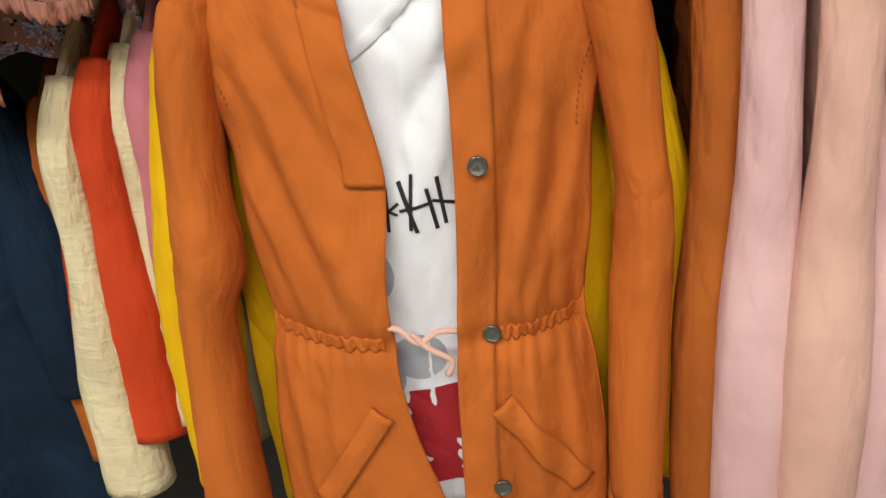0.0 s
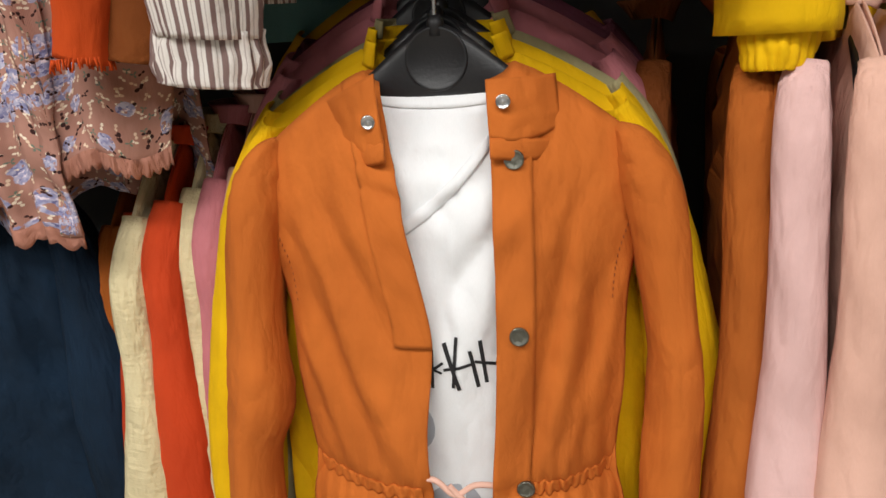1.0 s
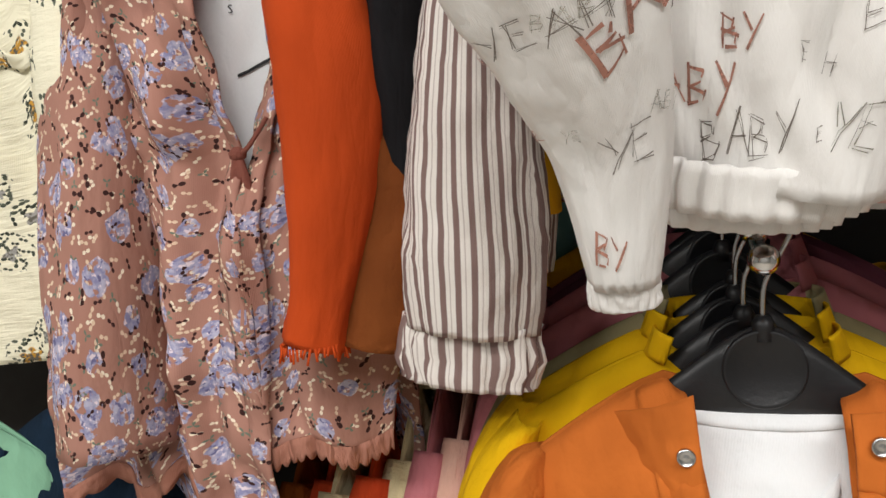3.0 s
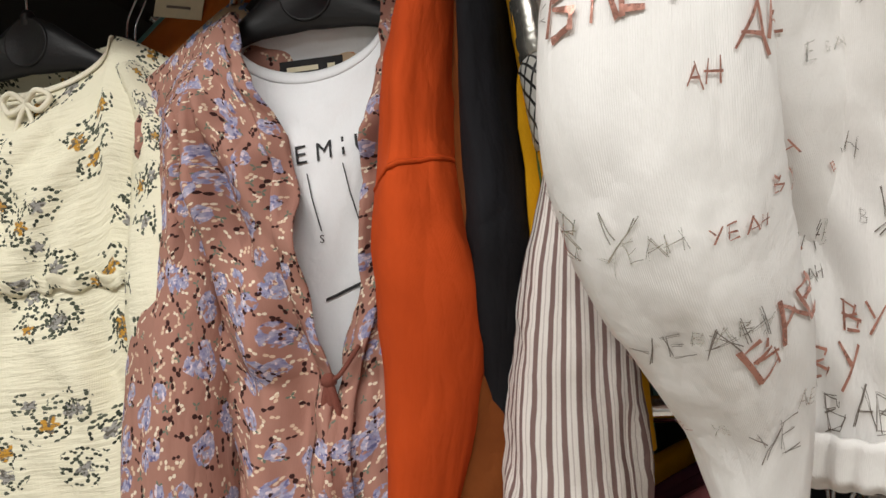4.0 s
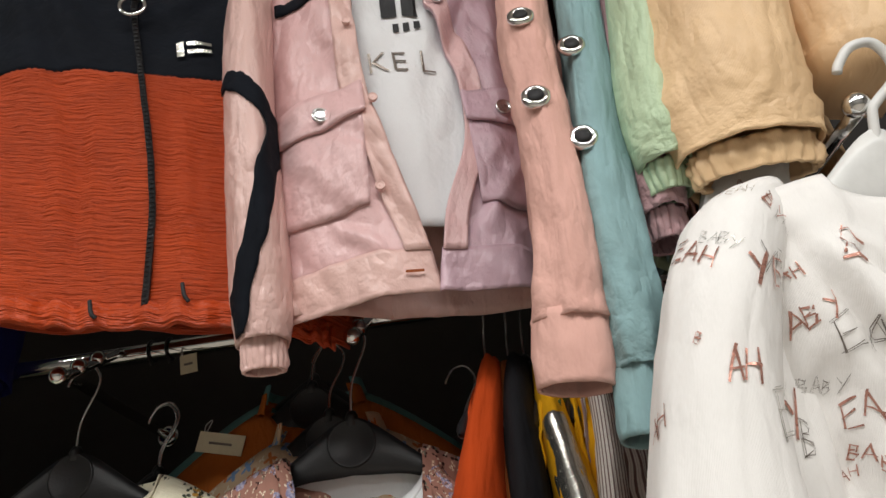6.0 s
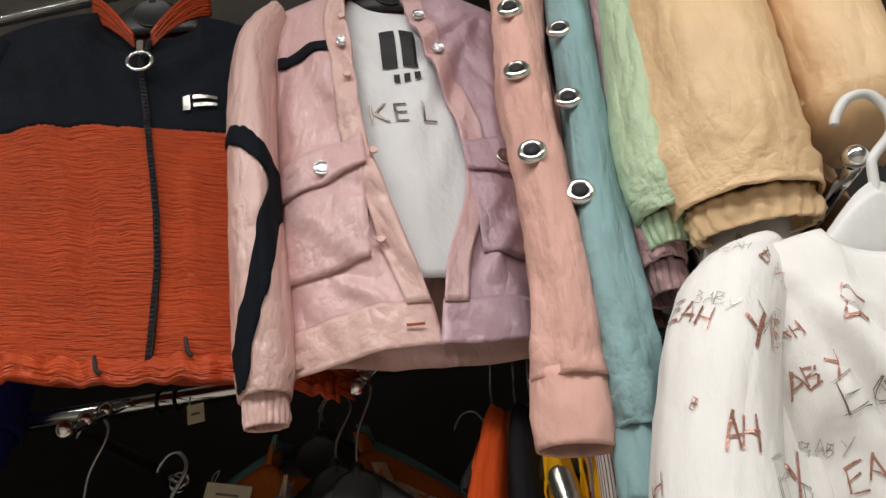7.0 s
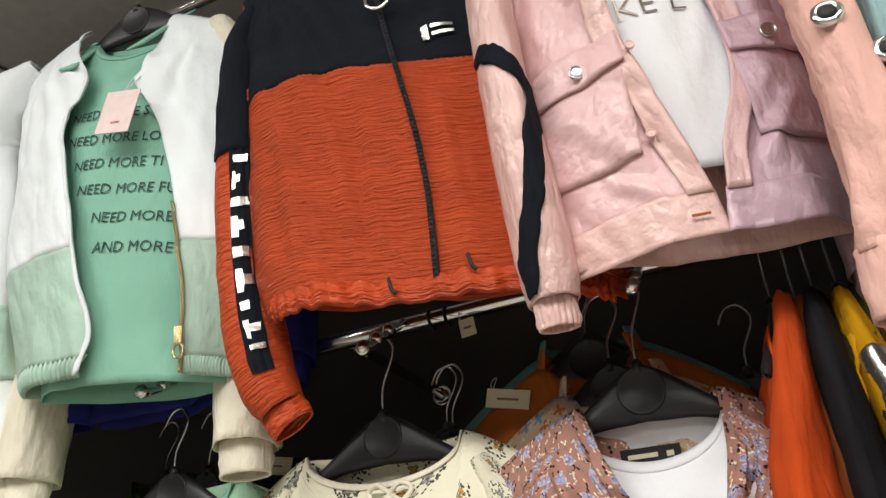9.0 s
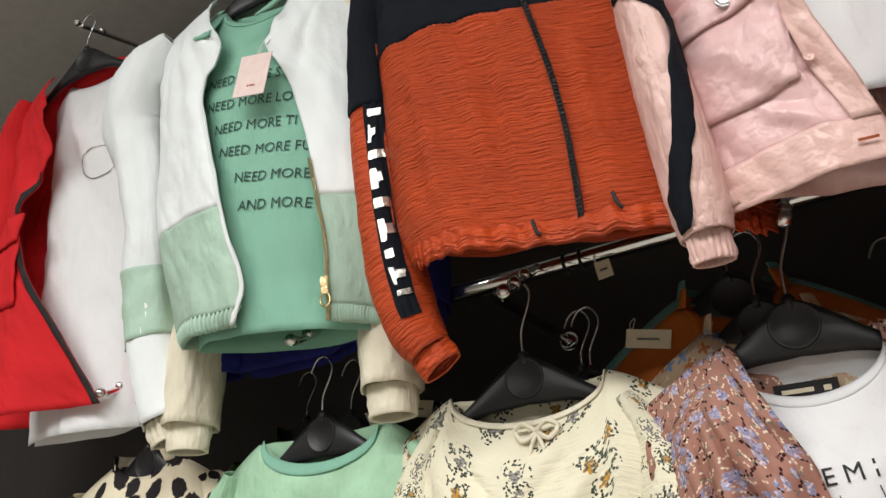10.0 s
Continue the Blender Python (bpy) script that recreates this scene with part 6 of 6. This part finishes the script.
    tb.panel("back", -1.0, 1.0, M["mint_jersey"], tee, 1, 30, 30)

    def band(u, v):
        x = (u * 2 - 1) * 0.077
        return tb.put(x, tb.top(x) + 0.002 - 0.014 * v, 0.0025)(0, 0)
    grid("neckband", band, 40, 3, M["mint_jersey"], tee, (0.2, 0.014))
    for text, x, z in (("NEED MORE S", -0.008, -0.194), ("NEED MORE LO", 0.0, -0.242), ("NEED MORE TI", 0.01, -0.289), ("NEED MORE FU", 0.026, -0.337), ("NEED MORE", 0.038, -0.388), ("AND MORE", 0.04, -0.438)):
        letters("lettering", text, 0.0235, tb.put(x, z, 0.003), M["green_ink"], tee, "dark hand-drawn capital letters", slant=-0.17, stretch=1.05)
    tag = thing("price_tag", m @ pose(0.049, -0.1, -0.254, -6, 11, 0), "pale pink card price tag on a white string", "price tag")
    box("card", (-0.03, -0.0008, -0.039), (0.03, 0.0008, 0.039), M["card"], tag)
    box("print_bar", (-0.006, -0.0016, -0.022), (0.01, -0.0009, -0.019), M["rose_foil"], tag)
    wire("string", [(0, 0, 0.04), (-0.006, 0.02, 0.09), (0.0, 0.04, 0.13), (0.006, 0.02, 0.09), (0.003, 0, 0.04)], 0.0008, M["white_plastic"], tag, 20)


bomber()


def red_jacket():
    m = pose(-1.775, -0.04, 2.8, 7, 0, 6)
    t = thing("jacket", m, "red cotton jacket with a patch pocket, open over a white t-shirt", "jacket")
    b = Body(W=0.2, L=0.77, hem=0.22, D=0.08, drop=0.06, neck=0.07, dip=0.02, folds=0.012, freq=7, seed=41.3)
    xl = run((0, -0.085), (0.1, -0.07), (0.27, 0.004), (0.46, -0.07), (0.73, 0.01), (1, 0.13))
    b.panel("right_front", run((0, -0.2), (0.6, -0.19), (0.85, -0.13), (1, -0.07)), xl, M["red"], t, -1, 30, 60)
    b.panel("back", -1.0, 1.0, M["red"], t, 1, 30, 40)
    lb = b.lifted(-0.003)
    lb.panel("zip_tape", lambda v: xl(v) - 0.012, lambda v: xl(v) + 0.001, M["zip"], t, -1, 3, 60, 0.35, 1.0)

    def pocket(u, v):
        return b.put(-0.17 + 0.12 * u, -0.42 - 0.14 * v, 0.005 + 0.004 * math.sin(math.pi * v))(0, 0)
    grid("pocket", pocket, 12, 10, M["red"], t, (0.12, 0.14), thick=0.003)

    def flap(u, v):
        return b.put(-0.172 + 0.124 * u, -0.37 - 0.06 * v, 0.008 + 0.004 * v)(0, 0)
    grid("pocket_flap", flap, 12, 8, M["red"], t, (0.12, 0.06), thick=0.004)
    sleeve(t, M["red"], [(-0.17, 0, -0.04, 0.012, 0.03), (-0.2, 0, -0.12, 0.03, 0.04), (-0.22, 0, -0.3, 0.045, 0.04), (-0.225, 0, -0.6, 0.035, 0.035)], 0.009, 44, (M["red"], 0.04, 0.9, ""))
    hanger(m @ pose(0, 0, 0.006), W=0.18, hook_up=0.05)
    tee = thing("t_shirt", m @ pose(0.02, 0.03, -0.012), "white cotton t-shirt with small grey oval print, inside red jacket", "t-shirt")
    tb = Body(W=0.145, L=0.8, D=0.045, drop=0.05, neck=0.09, dip=0.03, folds=0.01, freq=7, seed=42.1)
    tb.panel("front", -1.0, 1.0, M["white"], tee, -1, 40, 50)
    tb.panel("back", -1.0, 1.0, M["white"], tee, 1, 30, 30)
    woven_label(tee, (0.01, 0.02, -0.02), "label_black")
    n = 28
    ring = [(0.05 * math.cos(k * 2 * math.pi / n), 0.036 * math.sin(k * 2 * math.pi / n)) for k in range(n)]
    segs = [[ring[k], ring[(k + 1) % n], tuple(0.95 * c for c in ring[(k + 1) % n]), tuple(0.95 * c for c in ring[k])] for k in range(n)]
    flat_shape("print_outline", segs, tb.put(0.05, -0.25, 0.003), M["dark_foil"], tee, 0, label="plain grey oval outline print")


red_jacket()
G7 = "garments at the back of the upper rail"
for i, (mat, x, y, z, L, SL, lab) in enumerate((("ivory", -1.25, 0.1, 2.55, 0.45, 0.53, "ivory cotton blouse hanging behind the jackets"), ("royal", -1.22, 0.14, 2.6, 0.55, 0.45, "dark royal blue top hanging at the back"),
                                                ("black", -2.15, 0.1, 2.7, 0.6, 0.5, "black jacket hanging at the back"))):
    simple_garment("blouse" if mat != "black" else "jacket", pose(x, y, z, 0, 0, 5), M[mat], lab, "blouse" if mat != "black" else "jacket", W=0.165, L=L, SL=SL, seed=120.0 + i, group=G7, cuff=(M[mat], 0.04, 0.85, ""), D=0.02, r=(0.05, 0.045, 0.042), folds=0.012)

# ---------------------------------------------------------------- small things
for x, y, z, ry, w in ((-0.7, 0.2, 1.985, 12, 0.03), (-1.08, 0.2, 1.955, 10, 0.03), (-0.735, 0.165, 2.085, -8, 0.011), (-1.05, 0.25, 1.94, -6, 0.03)):
    tag = thing("price_tag", pose(x, y, z, 0, ry, 6), "cream paper price tag on a thin loop", "price tag", "paper tags on the hangers")
    card = box("card", (-w, -0.0007, -0.013), (w, 0.0007, 0.013), M["paper"], tag)
    box("print_bar", (-w / 2, -0.0014, -0.002), (w / 2, -0.0008, 0.001), M["dark_foil"], card)
    wire("loop", [(-w * 0.8, 0, 0.01), (-w * 0.9, 0.004, 0.022), (-w * 0.7, 0.006, 0.03), (-w * 0.75, 0, 0.01)], 0.0006, M["white_plastic"], tag, 12, nu=5)
for x in (-0.795, -0.77):
    tie = thing("cable_tie", pose(x, RAIL_Y, R2), "black plastic cable tie round the chrome rail", "cable tie", "cable ties on the rail")
    wire("band", [(0, 0.0145 * math.sin(a), 0.0145 * math.cos(a)) for a in [k * math.pi / 6 for k in range(13)]], 0.0018, M["plastic"], tie, 26, nu=6)
    wire("tail", [(0, -0.0145, 0), (0.004, -0.02, -0.012), (0.01, -0.018, -0.028)], 0.0013, M["plastic"], tie, 8, nu=6)
for x, y, z, ry, ln in ((0.13, 0.0, 1.485, 14, 0.036), (0.086, 0.01, 1.49, 0, 0.024)):
    clip = thing("hanger_clip", pose(x, y, z, 0, ry, 0), "small chrome hanger clip below the peach blouse", "clip", "hanger clips")
    wire("loop", [(-0.005, 0, 0.02), (-0.006, 0, -ln * 0.5), (0.0, 0, -ln), (0.006, 0, -ln * 0.5), (0.005, 0, 0.02)], 0.0016, M["chrome"], clip, 30, nu=6)
    box("jaw", (-0.008, -0.004, 0.012), (0.008, 0.004, 0.03), M["chrome"], clip, 0.0015)
